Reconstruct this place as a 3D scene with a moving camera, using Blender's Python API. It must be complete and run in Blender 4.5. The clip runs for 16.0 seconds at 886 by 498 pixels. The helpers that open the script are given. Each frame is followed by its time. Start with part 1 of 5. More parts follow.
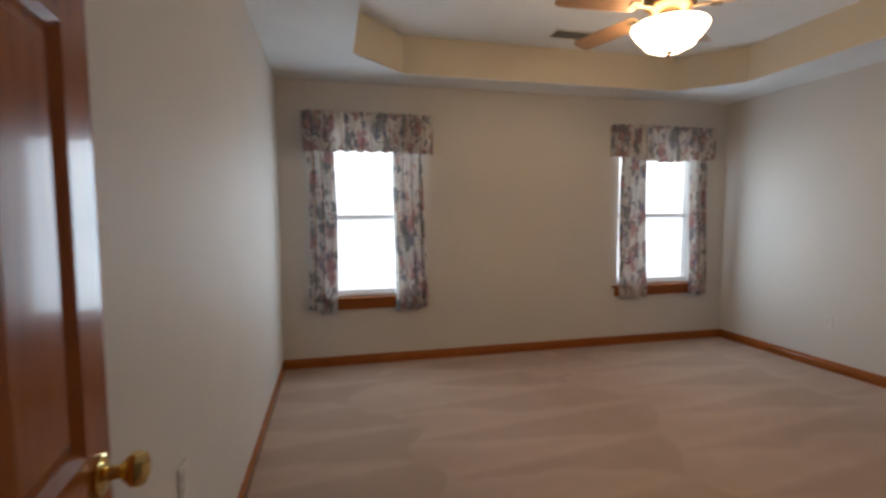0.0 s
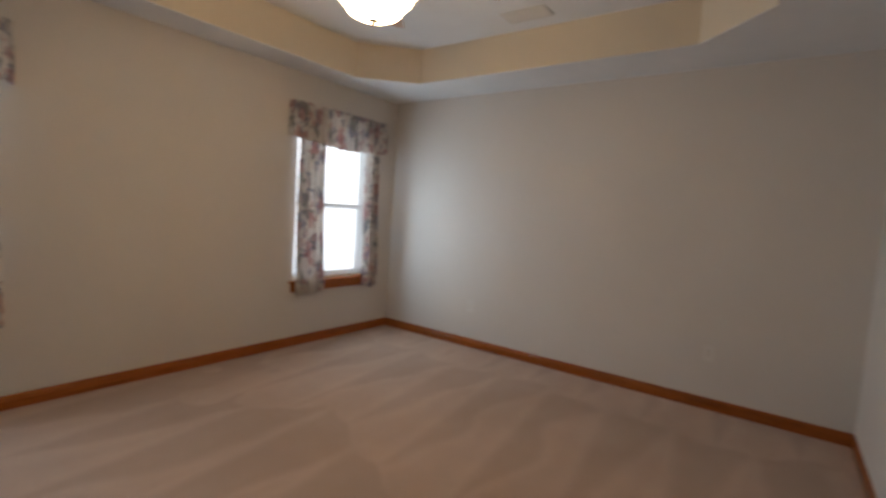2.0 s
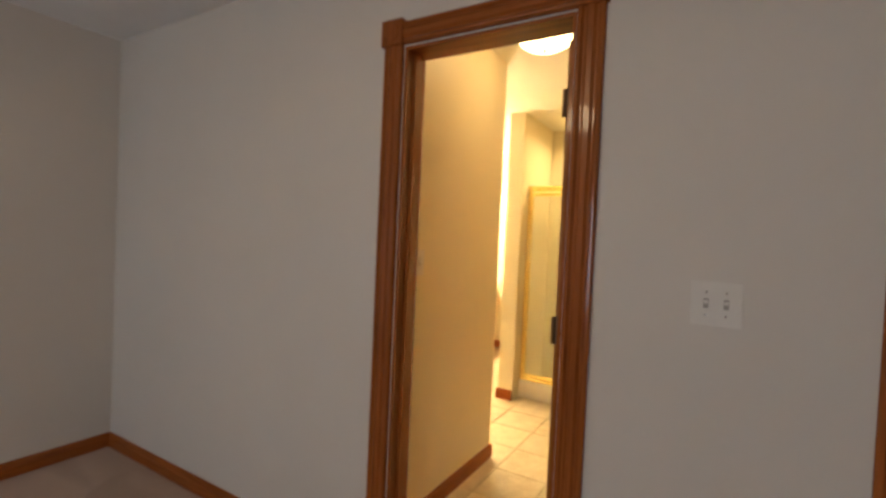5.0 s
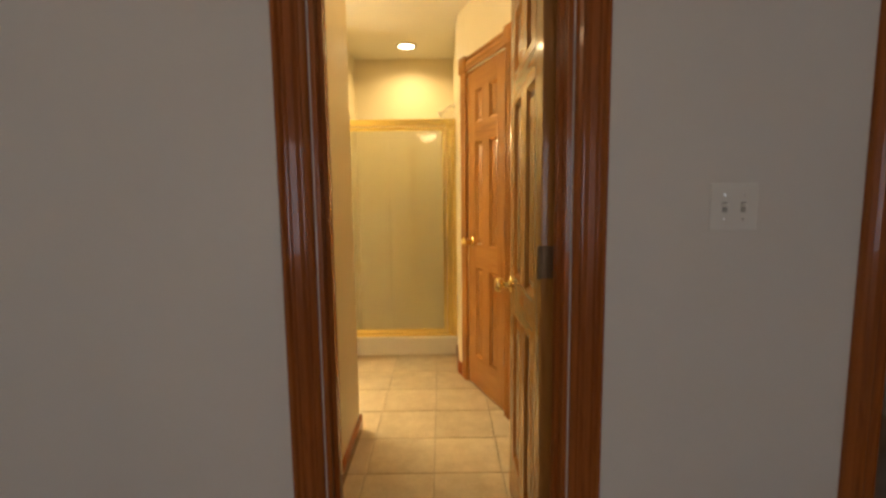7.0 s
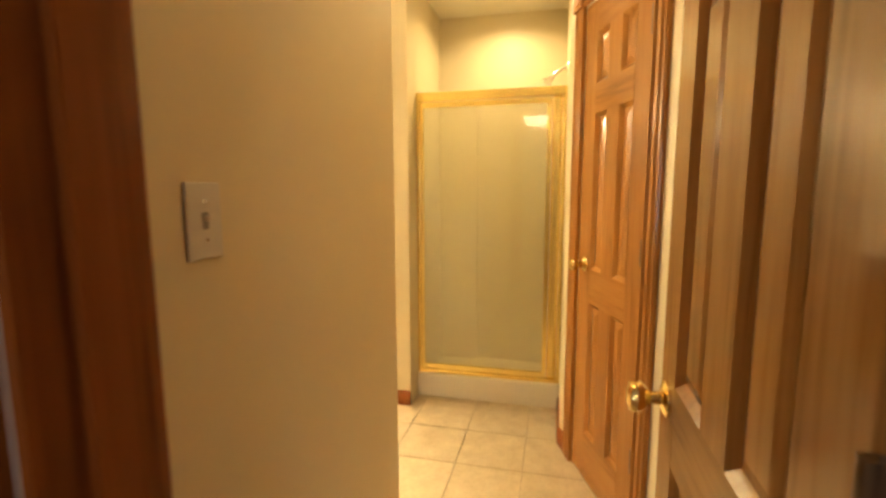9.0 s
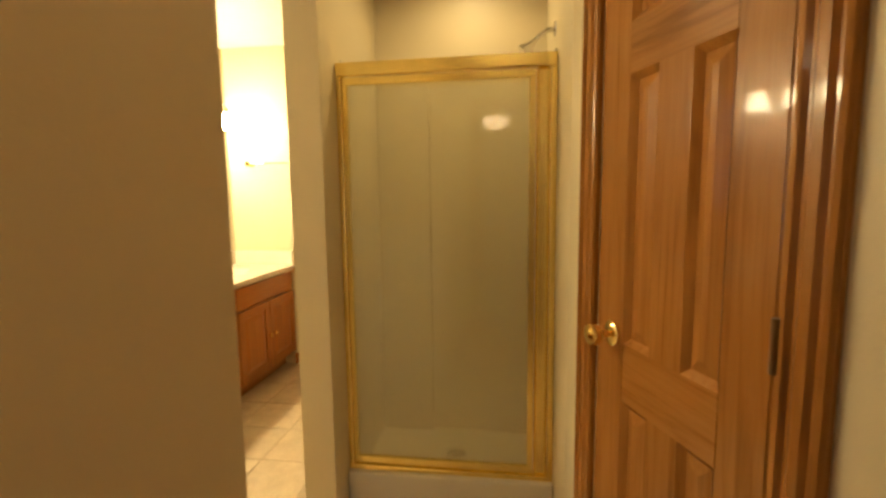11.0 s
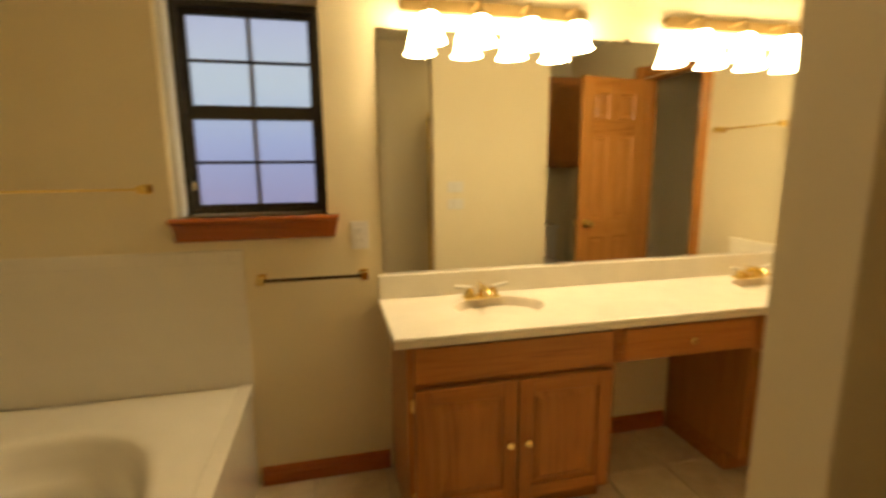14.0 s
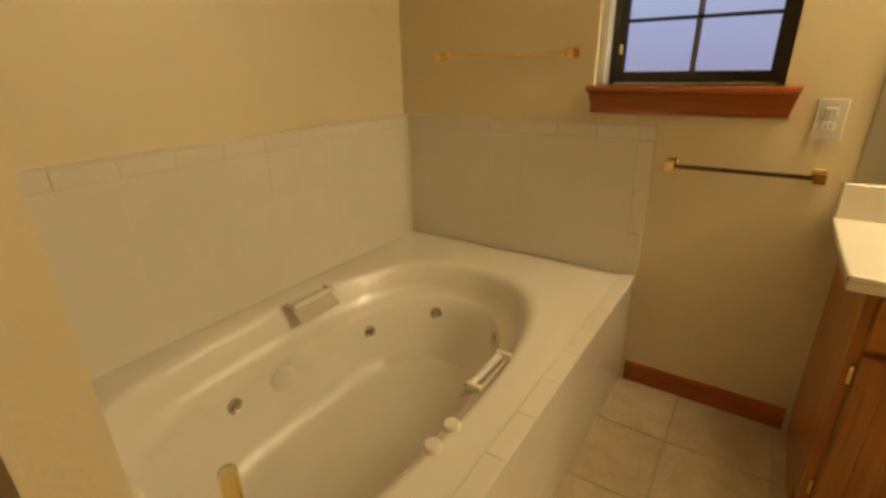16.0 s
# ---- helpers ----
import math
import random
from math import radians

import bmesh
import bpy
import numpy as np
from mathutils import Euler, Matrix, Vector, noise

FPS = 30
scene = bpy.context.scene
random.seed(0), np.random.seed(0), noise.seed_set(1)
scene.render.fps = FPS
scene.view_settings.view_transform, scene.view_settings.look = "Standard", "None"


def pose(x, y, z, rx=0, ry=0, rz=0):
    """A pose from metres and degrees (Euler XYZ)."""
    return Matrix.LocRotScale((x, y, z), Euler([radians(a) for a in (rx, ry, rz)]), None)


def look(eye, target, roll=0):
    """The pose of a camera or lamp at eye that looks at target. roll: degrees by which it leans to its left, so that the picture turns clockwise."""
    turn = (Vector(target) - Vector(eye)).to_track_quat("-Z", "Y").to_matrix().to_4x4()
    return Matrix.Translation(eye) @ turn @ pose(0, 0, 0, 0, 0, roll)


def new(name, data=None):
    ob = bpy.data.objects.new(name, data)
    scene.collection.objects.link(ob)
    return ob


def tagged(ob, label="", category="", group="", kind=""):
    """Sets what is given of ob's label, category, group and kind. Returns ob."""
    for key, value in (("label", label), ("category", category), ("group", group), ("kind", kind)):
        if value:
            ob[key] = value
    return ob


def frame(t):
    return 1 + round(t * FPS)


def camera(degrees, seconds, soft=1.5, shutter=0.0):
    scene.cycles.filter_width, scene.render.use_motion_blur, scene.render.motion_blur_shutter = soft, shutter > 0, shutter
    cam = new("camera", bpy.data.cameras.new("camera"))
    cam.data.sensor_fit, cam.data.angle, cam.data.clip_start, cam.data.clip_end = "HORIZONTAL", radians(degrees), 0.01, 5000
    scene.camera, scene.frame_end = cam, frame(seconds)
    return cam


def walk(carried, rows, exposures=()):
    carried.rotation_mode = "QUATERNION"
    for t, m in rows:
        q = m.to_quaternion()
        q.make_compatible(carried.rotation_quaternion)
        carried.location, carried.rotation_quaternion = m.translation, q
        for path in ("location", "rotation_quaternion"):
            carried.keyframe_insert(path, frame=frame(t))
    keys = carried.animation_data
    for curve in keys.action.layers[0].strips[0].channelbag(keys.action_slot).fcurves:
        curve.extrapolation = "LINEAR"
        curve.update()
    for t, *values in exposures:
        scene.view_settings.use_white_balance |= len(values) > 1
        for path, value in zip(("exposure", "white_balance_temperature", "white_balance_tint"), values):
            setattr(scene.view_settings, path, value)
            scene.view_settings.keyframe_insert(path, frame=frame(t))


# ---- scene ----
cam = camera(87.0, 16.0, soft=2.9, shutter=0.4)
PATH = [
    (0, (0.154, -0.121, 1.307), (0.613, 1.821, 1.165), -0.3),
    (0.5, (0.183, 0.071, 1.303), (0.893, 1.931, 1.111), 0.1),
    (1, (0.199, 0.22, 1.319), (1.236, 1.918, 1.117), 0.1),
    (1.5, (0.288, 0.366, 1.313), (1.617, 1.851, 1.146), 1.7),
    (2, (0.331, 0.472, 1.297), (1.944, 1.644, 1.142), 3.7),
    (2.5, (0.343, 0.622, 1.267), (2.278, 1.122, 1.181), 2.5),
    (3, (0.439, 0.787, 1.374), (2.427, 0.618, 1.23), 3.4),
    (3.5, (0.551, 0.878, 1.408), (2.422, 0.175, 1.34), 3.1),
    (4, (0.633, 1.084, 1.379), (2.242, -0.104, 1.357), 1.6),
    (4.5, (0.826, 1.32, 1.385), (2.136, -0.188, 1.287), 2.4),
    (5, (1.029, 1.403, 1.357), (2.055, -0.313, 1.308), 2.6),
    (7.5, (1.806, 0.973, 1.247), (1.736, -1.011, 1.004), -0.8),
    (8, (1.772, 0.728, 1.258), (1.8155, -1.258, 1.03), -0.9),
    (8.5, (1.693, 0.476, 1.274), (2.081, -1.462, 0.989), 0.6),
    (9, (1.692, 0.236, 1.286), (2.154, -1.693, 1.028), -0.2),
    (11.5, (1.843, -0.812, 1.331), (2.099, -2.783, 1.11), -0.8),
    (12, (1.846, -0.982, 1.378), (2.542, -2.842, 1.151), -0.5),
    (12.5, (1.763, -1.186, 1.336), (2.853, -2.849, 1.13), -0.1),
    (13, (1.843, -1.351, 1.282), (3.228, -2.776, 1.058), -1.7),
    (13.5, (1.943, -1.475, 1.299), (3.623, -2.524, 1.02), -3.0),
    (13.7, (1.962, -1.524, 1.301), (3.752, -2.373, 1.025), -2.7),
    (14, (2.017, -1.602, 1.355), (3.936, -2.047, 1.01), -0.5),
    (14.5, (2.087, -1.623, 1.313), (4.025, -1.387, 0.88), -1.1),
    (15, (2.177, -1.61, 1.304), (3.95, -0.834, 0.801), -2.3),
    (15.2, (2.18, -1.572, 1.299), (3.857, -0.633, 0.749), -2.3),
    (15.5, (2.193, -1.552, 1.304), (3.732, -0.467, 0.629), -2.1),
    (16, (2.192, -1.563, 1.254), (3.72, -0.502, 0.519), -1.4),
]
EXPOSURE = [(0.0, -0.15), (3.0, -0.15), (5.0, -0.08), (7.5, -0.7), (8.0, -0.75), (8.5, -0.65), (9.0, -0.35), (10.2, -0.9), (11.5, -1.7), (12.0, -1.85), (12.5, -1.95), (13.0, -2.0), (14.0, -2.2), (14.6, -2.2), (16.0, -2.15)]
walk(cam, [(t, look(eye, aim, roll)) for t, eye, aim, roll in PATH], EXPOSURE)

# ---- world and large lights ----
world = bpy.data.worlds.new("overcast_sky")
scene.world = world
world.use_nodes = True
wn = world.node_tree.nodes
sky = wn.new("ShaderNodeTexSky")
sky.sky_type, sky.sun_disc, sky.sun_elevation, sky.sun_rotation = "NISHITA", False, radians(35), radians(200)
wn["Background"].inputs["Strength"].default_value = 0.12
world.node_tree.links.new(sky.outputs[0], wn["Background"].inputs["Color"])
sun = new("sun", bpy.data.lights.new("sun", "SUN"))
sun.data.energy, sun.data.angle, sun.data.color = 0.8, radians(12), (1, 0.96, 0.9)
sun.matrix_world = pose(0, 0, 8, 55, 0, 20)

WINDOW_WATTS = 22.5
SHADE_GLOW, DOME_GLOW, DOWNLIGHT_GLOW, BOWL_GLOW = 330.0, 15.5, 24.0, 32.0
WARM = (1.0, 0.765, 0.41)


def window_daylight(x, y, z, w, h, rz, watts, colour):
    lamp = new("window_daylight", bpy.data.lights.new("window_daylight", "AREA"))
    lamp.data.shape, lamp.data.size, lamp.data.size_y = "RECTANGLE", w, h
    lamp.data.energy, lamp.data.color = watts, colour
    lamp.matrix_world = pose(x, y, z, 90, 0, rz)
    return lamp


# ---- plan (metres) ----
XL, XR, YW = -0.275, 4.17, 4.00          # bedroom: left wall, right wall, window wall; back wall at y = 0
H = 2.44                                # ceiling
TRAY_H = 2.74                           # raised middle of the bedroom ceiling
T = 0.12                                # partition thickness
ENTRY = (-0.175, 0.625)                   # entry opening in the back wall
BATH = (1.437, 2.068)                    # bathroom opening in the back wall
DOOR_H = 2.03
BATH_H = 2.052                          # bathroom opening
CW = 2.215                              # corridor wall, face towards the corridor
CW_END = -1.252
CWT = 0.048                             # thin partition beside the tub
BX, BY = 3.975, -4.05                    # bathroom: window wall, back wall
SH = (1.64, 2.50)                       # shower opening
SH_F, SH_D, SH_B = -2.303, -2.483, -3.06  # pier front, shower door, shower back
PIER = 2.63


# ---- materials ----
def nodes_of(name):
    m = bpy.data.materials.new(name)
    m.use_nodes = True
    nt = m.node_tree
    return m, nt, nt.nodes["Principled BSDF"]


def coords(nt, scale, kind="Object"):
    tc, mp = nt.nodes.new("ShaderNodeTexCoord"), nt.nodes.new("ShaderNodeMapping")
    mp.inputs["Scale"].default_value = scale
    nt.links.new(tc.outputs[kind], mp.inputs["Vector"])
    return mp.outputs[0]


def noise_of(nt, vec, scale, detail=4.0, rough=0.55, distortion=0.0):
    n = nt.nodes.new("ShaderNodeTexNoise")
    n.inputs["Scale"].default_value, n.inputs["Detail"].default_value = scale, detail
    n.inputs["Roughness"].default_value, n.inputs["Distortion"].default_value = rough, distortion
    nt.links.new(vec, n.inputs["Vector"])
    return n.outputs["Fac"]


def ramp_of(nt, fac, stops):
    r = nt.nodes.new("ShaderNodeValToRGB")
    el = r.color_ramp.elements
    el[0].position, el[0].color = stops[0][0], (*stops[0][1], 1)
    el[1].position, el[1].color = stops[-1][0], (*stops[-1][1], 1)
    for p, c in stops[1:-1]:
        e = el.new(p)
        e.color = (*c, 1)
    nt.links.new(fac, r.inputs["Fac"])
    return r.outputs["Color"]


def bump_of(nt, bsdf, height, strength, distance):
    b = nt.nodes.new("ShaderNodeBump")
    b.inputs["Strength"].default_value, b.inputs["Distance"].default_value = strength, distance
    nt.links.new(height, b.inputs["Height"])
    nt.links.new(b.outputs[0], bsdf.inputs["Normal"])


def mix_of(nt, fac, a, b, blend="MIX"):
    m = nt.nodes.new("ShaderNodeMix")
    m.data_type, m.blend_type = "RGBA", blend
    if isinstance(fac, float):
        m.inputs["Factor"].default_value = fac
    else:
        nt.links.new(fac, m.inputs["Factor"])
    for sock, v in ((m.inputs["A"], a), (m.inputs["B"], b)):
        if isinstance(v, tuple):
            sock.default_value = (*v, 1)
        else:
            nt.links.new(v, sock)
    return m.outputs["Result"]


def plain(name, colour, rough=0.5, metal=0.0, vary=0.06, scale=9.0, bump=0.0, bump_scale=200.0, coat=0.0, spec=0.5):
    m, nt, b = nodes_of(name)
    v = coords(nt, (1, 1, 1))
    lo = tuple(c * (1 - vary) for c in colour)
    hi = tuple(min(1, c * (1 + vary)) for c in colour)
    nt.links.new(ramp_of(nt, noise_of(nt, v, scale), [(0.3, lo), (0.7, hi)]), b.inputs["Base Color"])
    b.inputs["Roughness"].default_value, b.inputs["Metallic"].default_value = rough, metal
    b.inputs["Coat Weight"].default_value, b.inputs["Coat Roughness"].default_value = coat, 0.08
    b.inputs["Specular IOR Level"].default_value = spec
    if bump:
        bump_of(nt, b, noise_of(nt, v, bump_scale, 3), bump, 0.002)
    return m


def oak(name, along, dark=(0.16, 0.040, 0.008), light=(0.36, 0.108, 0.023), rough=0.27):
    """Stained oak; along: the axis of the grain."""
    m, nt, b = nodes_of(name)
    s = [26.0, 26.0, 26.0]
    s["xyz".index(along)] = 1.6
    v = coords(nt, s)
    grain = noise_of(nt, v, 1.0, 6, 0.6, 1.3)
    s2 = [150.0, 150.0, 150.0]
    s2["xyz".index(along)] = 5.0
    pores = noise_of(nt, coords(nt, s2), 1.0, 3, 0.6)
    body = ramp_of(nt, grain, [(0.22, dark), (0.45, tuple((a + 2 * c) / 3 for a, c in zip(dark, light))), (0.80, light)])
    streak = ramp_of(nt, pores, [(0.30, (0.55, 0.48, 0.42)), (0.52, (1, 1, 1))])
    info = nt.nodes.new("ShaderNodeObjectInfo")
    shade = ramp_of(nt, info.outputs["Random"], [(0, (0.86, 0.84, 0.82)), (1, (1.0, 1.0, 1.0))])
    nt.links.new(mix_of(nt, 1.0, mix_of(nt, 0.28, body, streak, "MULTIPLY"), shade, "MULTIPLY"), b.inputs["Base Color"])
    b.inputs["Roughness"].default_value = rough
    b.inputs["Coat Weight"].default_value, b.inputs["Coat Roughness"].default_value = 0.22, 0.05
    b.inputs["Specular IOR Level"].default_value = 0.2
    bump_of(nt, b, pores, 0.05, 0.0005)
    return m


def glow(name, colour, strength, base=(0.9, 0.88, 0.82)):
    m, nt, b = nodes_of(name)
    b.inputs["Base Color"].default_value = (*base, 1)
    b.inputs["Roughness"].default_value = 0.25
    b.inputs["Emission Color"].default_value = (*colour, 1)
    b.inputs["Emission Strength"].default_value = strength
    return m


def carpet_material():
    m, nt, b = nodes_of("carpet_pile")
    v = coords(nt, (1, 1, 1))
    tufts = noise_of(nt, v, 260, 2, 0.7)
    blotch = noise_of(nt, v, 1.3, 5, 0.6)
    base = ramp_of(nt, blotch, [(0.3, (0.40, 0.285, 0.225)), (0.7, (0.475, 0.35, 0.285))])
    # vacuum strokes: long wedges that brush the pile two ways
    def math_of(op, a, c):
        n = nt.nodes.new("ShaderNodeMath")
        n.operation = op
        for sock, val in zip(n.inputs, (a, c)):
            if isinstance(val, float):
                sock.default_value = val
            else:
                nt.links.new(val, sock)
        return n.outputs[0]
    sep = nt.nodes.new("ShaderNodeSeparateXYZ")
    nt.links.new(v, sep.inputs[0])
    drift = noise_of(nt, v, 0.9, 2)
    across = math_of("PINGPONG", math_of("ADD", math_of("MULTIPLY", sep.outputs["Y"], 2.3), math_of("MULTIPLY", drift, 0.7)), 0.5)
    along = math_of("FRACT", math_of("ADD", math_of("MULTIPLY", sep.outputs["X"], 0.62), math_of("MULTIPLY", drift, 1.4)), 0.0)
    wedge = math_of("SUBTRACT", math_of("MULTIPLY", across, 2.0), along)
    stroke = ramp_of(nt, math_of("ADD", math_of("MULTIPLY", wedge, 0.5), 0.5), [(0.39, (0.89, 0.885, 0.88)), (0.47, (0.95, 0.95, 0.95)), (0.55, (1.04, 1.04, 1.04)), (0.78, (0.98, 0.98, 0.98))])
    col = mix_of(nt, 1.0, base, stroke, "MULTIPLY")
    fleck = ramp_of(nt, tufts, [(0.3, (0.80, 0.80, 0.80)), (0.7, (1.1, 1.1, 1.1))])
    nt.links.new(mix_of(nt, 1.0, col, fleck, "MULTIPLY"), b.inputs["Base Color"])
    b.inputs["Roughness"].default_value = 0.95
    b.inputs["Specular IOR Level"].default_value = 0.1
    b.inputs["Sheen Weight"].default_value = 0.15
    bump_of(nt, b, tufts, 0.5, 0.006)
    return m


def chintz_material():
    """Printed curtain cloth: cream with soft roses, leaves and blue-grey sprays."""
    m, nt, b = nodes_of("floral_chintz")
    v = coords(nt, (1, 1, 0.6))
    ground = ramp_of(nt, noise_of(nt, v, 6, 3), [(0.35, (0.55, 0.51, 0.48)), (0.65, (0.70, 0.67, 0.64))])
    def blooms(scale, edge, seed, colour_a, colour_b, under):
        vo = nt.nodes.new("ShaderNodeTexVoronoi")
        vo.inputs["Scale"].default_value = scale
        mp = nt.nodes.new("ShaderNodeMapping")
        mp.inputs["Location"].default_value = (seed, seed * 0.7, seed * 1.3)
        nt.links.new(v, mp.inputs["Vector"])
        warp = nt.nodes.new("ShaderNodeTexNoise")
        warp.inputs["Scale"].default_value = scale * 2.2
        nt.links.new(mp.outputs[0], warp.inputs["Vector"])
        add = nt.nodes.new("ShaderNodeMix")
        add.data_type, add.blend_type = "RGBA", "LINEAR_LIGHT"
        add.inputs["Factor"].default_value = 0.06
        nt.links.new(mp.outputs[0], add.inputs["A"])
        nt.links.new(warp.outputs["Color"], add.inputs["B"])
        nt.links.new(add.outputs["Result"], vo.inputs["Vector"])
        mask = ramp_of(nt, vo.outputs["Distance"], [(edge - 0.03, (1, 1, 1)), (edge + 0.03, (0, 0, 0))])
        petals = ramp_of(nt, noise_of(nt, mp.outputs[0], scale * 5, 3), [(0.35, colour_a), (0.65, colour_b)])
        return mix_of(nt, mask, under, petals)
    c = blooms(8.5, 0.36, 3.1, (0.20, 0.20, 0.22), (0.34, 0.34, 0.31), ground)
    c = blooms(9.0, 0.36, 7.7, (0.34, 0.19, 0.20), (0.54, 0.38, 0.36), c)
    c = blooms(13.0, 0.32, 11.2, (0.17, 0.17, 0.22), (0.33, 0.33, 0.38), c)
    c = blooms(17.0, 0.24, 17.9, (0.42, 0.24, 0.25), (0.62, 0.50, 0.47), c)
    nt.links.new(c, b.inputs["Base Color"])
    b.inputs["Roughness"].default_value, b.inputs["Specular IOR Level"].default_value = 0.8, 0.25
    tl = nt.nodes.new("ShaderNodeBsdfTranslucent")
    nt.links.new(c, tl.inputs["Color"])
    mx = nt.nodes.new("ShaderNodeMixShader")
    mx.inputs[0].default_value = 0.3
    out = nt.nodes["Material Output"]
    nt.links.new(b.outputs[0], mx.inputs[1])
    nt.links.new(tl.outputs[0], mx.inputs[2])
    nt.links.new(mx.outputs[0], out.inputs["Surface"])
    return m


def glass_material(name, rough, colour=(1, 1, 1), ior=1.45):
    m, nt, b = nodes_of(name)
    b.inputs["Base Color"].default_value = (*colour, 1)
    b.inputs["Transmission Weight"].default_value, b.inputs["Roughness"].default_value = 1.0, rough
    b.inputs["IOR"].default_value = ior
    return m


def obscure_glass():
    """Shower glass: sheer, faintly frosted, with a film of soap."""
    m, nt, b = nodes_of("shower_glass")
    b.inputs["Base Color"].default_value = (0.93, 0.88, 0.64, 1)
    b.inputs["Roughness"].default_value = 0.09
    b.inputs["Transmission Weight"].default_value = 0.78
    b.inputs["IOR"].default_value = 1.3
    b.inputs["Coat Weight"].default_value, b.inputs["Coat Roughness"].default_value = 0.6, 0.02
    return m


PAINT = plain("bedroom_wall_paint", (0.60, 0.57, 0.54), 0.6, bump=0.25, bump_scale=120, vary=0.025, scale=1.5)
BATH_PAINT = plain("bathroom_wall_paint", (0.69, 0.605, 0.415), 0.45, bump=0.25, bump_scale=120, vary=0.025, scale=1.5)
CEIL = plain("ceiling_paint", (0.76, 0.77, 0.78), 0.8, bump=0.5, bump_scale=90, vary=0.03, scale=3)
TRAY = plain("tray_paint", (0.64, 0.57, 0.46), 0.7, bump=0.3, bump_scale=110, vary=0.03, scale=2)
CARPET = carpet_material()
OAK = {a: oak("stained_oak_" + a, a) for a in "xyz"}
STAINED_OAK = OAK
# bathroom copy of the oak, with the warm lamp light put into its colour
WARM_LIT_OAK = {a: oak("warm_lit_oak_" + a, a, (0.235, 0.090, 0.018), (0.44, 0.20, 0.048), 0.26) for a in "xyz"}
CABINET_OAK = {a: oak("cabinet_oak_" + a, a, (0.20, 0.072, 0.015), (0.43, 0.18, 0.046), 0.34) for a in "xyz"}
BRASS = plain("polished_brass", (0.84, 0.66, 0.27), 0.10, 1.0, 0.05, 30)
GOLD = plain("gold_anodised", (0.93, 0.74, 0.27), 0.26, 1.0, 0.05, 20)
BRONZE = plain("dark_hinge_metal", (0.17, 0.10, 0.05), 0.45, 0.7)
# polished towel rod: the dark surroundings it reflects are put into its colour
DARK_REFLECTION_BRASS = plain("dark_reflection_bar", (0.09, 0.06, 0.025), 0.22, 0.9)
CHROME = plain("chrome", (0.75, 0.75, 0.75), 0.12, 1.0, 0.03)
WHITE_PLASTIC = plain("white_plastic", (0.63, 0.61, 0.58), 0.35, vary=0.02)
# dark faces stand in for shade inside slots, holes and vent; also mirror backing
TOGGLE_SLOT = plain("toggle_slot", (0.30, 0.28, 0.26), 0.6)
DARK_SLOT = plain("dark_slot", (0.03, 0.03, 0.03), 0.7)
ACRYLIC = plain("tub_acrylic", (0.74, 0.70, 0.62), 0.27, vary=0.02, coat=0.2)
TILE_WHITE = plain("glazed_wall_tile", (0.72, 0.68, 0.60), 0.18, vary=0.03, scale=3, coat=0.4)
MARBLE = plain("cultured_marble", (0.80, 0.75, 0.64), 0.2, vary=0.05, scale=7, coat=0.4)
BASIN = plain("basin_marble", (0.70, 0.62, 0.50), 0.2, vary=0.04, scale=6, coat=0.4)
GROUT = plain("grout", (0.42, 0.35, 0.26), 0.9, vary=0.15, scale=40)
BLACK_FRAME = plain("bronze_window_frame", (0.018, 0.016, 0.015), 0.4, vary=0.2)
BLIND = plain("blind_slat", (0.80, 0.81, 0.82), 0.45, vary=0.02)
VINYL = plain("white_vinyl", (0.75, 0.76, 0.76), 0.4, vary=0.02)
CHINTZ = chintz_material()
CLEAR = glass_material("window_glass", 0.0)
FROST = glass_material("frosted_glass", 0.35, (0.92, 0.94, 1.0))
SHOWER_GLASS = obscure_glass()
MIRROR, _nt, _b = nodes_of("mirror_silver")
_b.inputs["Base Color"].default_value = (0.86, 0.87, 0.84, 1)
_b.inputs["Metallic"].default_value, _b.inputs["Roughness"].default_value = 1.0, 0.0
SHADE = glow("lit_frosted_shade", WARM, SHADE_GLOW)
FAN_BOWL = glow("lit_fan_bowl", (1.0, 0.70, 0.40), BOWL_GLOW)
DOME = glow("lit_dome", (1.0, 0.67, 0.31), DOME_GLOW)


# ---- mesh helpers ----
def box(bm, x0, x1, y0, y1, z0, z1):
    vs = [bm.verts.new((x, y, z)) for x in (x0, x1) for y in (y0, y1) for z in (z0, z1)]
    for f in ((0, 1, 3, 2), (4, 6, 7, 5), (0, 4, 5, 1), (2, 3, 7, 6), (0, 2, 6, 4), (1, 5, 7, 3)):
        bm.faces.new([vs[i] for i in f])
    return bm


def boxes(*dims):
    bm = bmesh.new()
    for d in dims:
        box(bm, *d)
    return bm


def bevelled(bm, width, segments=2):
    bmesh.ops.bevel(bm, geom=bm.edges[:], offset=width, segments=segments, affect="EDGES", profile=0.6, clamp_overlap=True)
    return bm


def loft(bm, rings, closed_ring=True, cap=True):
    """Skins a row of rings, each a list of places."""
    rows = [[bm.verts.new(p) for p in ring] for ring in rings]
    n = len(rows[0])
    for a, b in zip(rows, rows[1:]):
        for i in range(n if closed_ring else n - 1):
            j = (i + 1) % n
            bm.faces.new((a[i], a[j], b[j], b[i]))
    if cap:
        bm.faces.new(rows[0][::-1])
        bm.faces.new(rows[-1])
    return bm


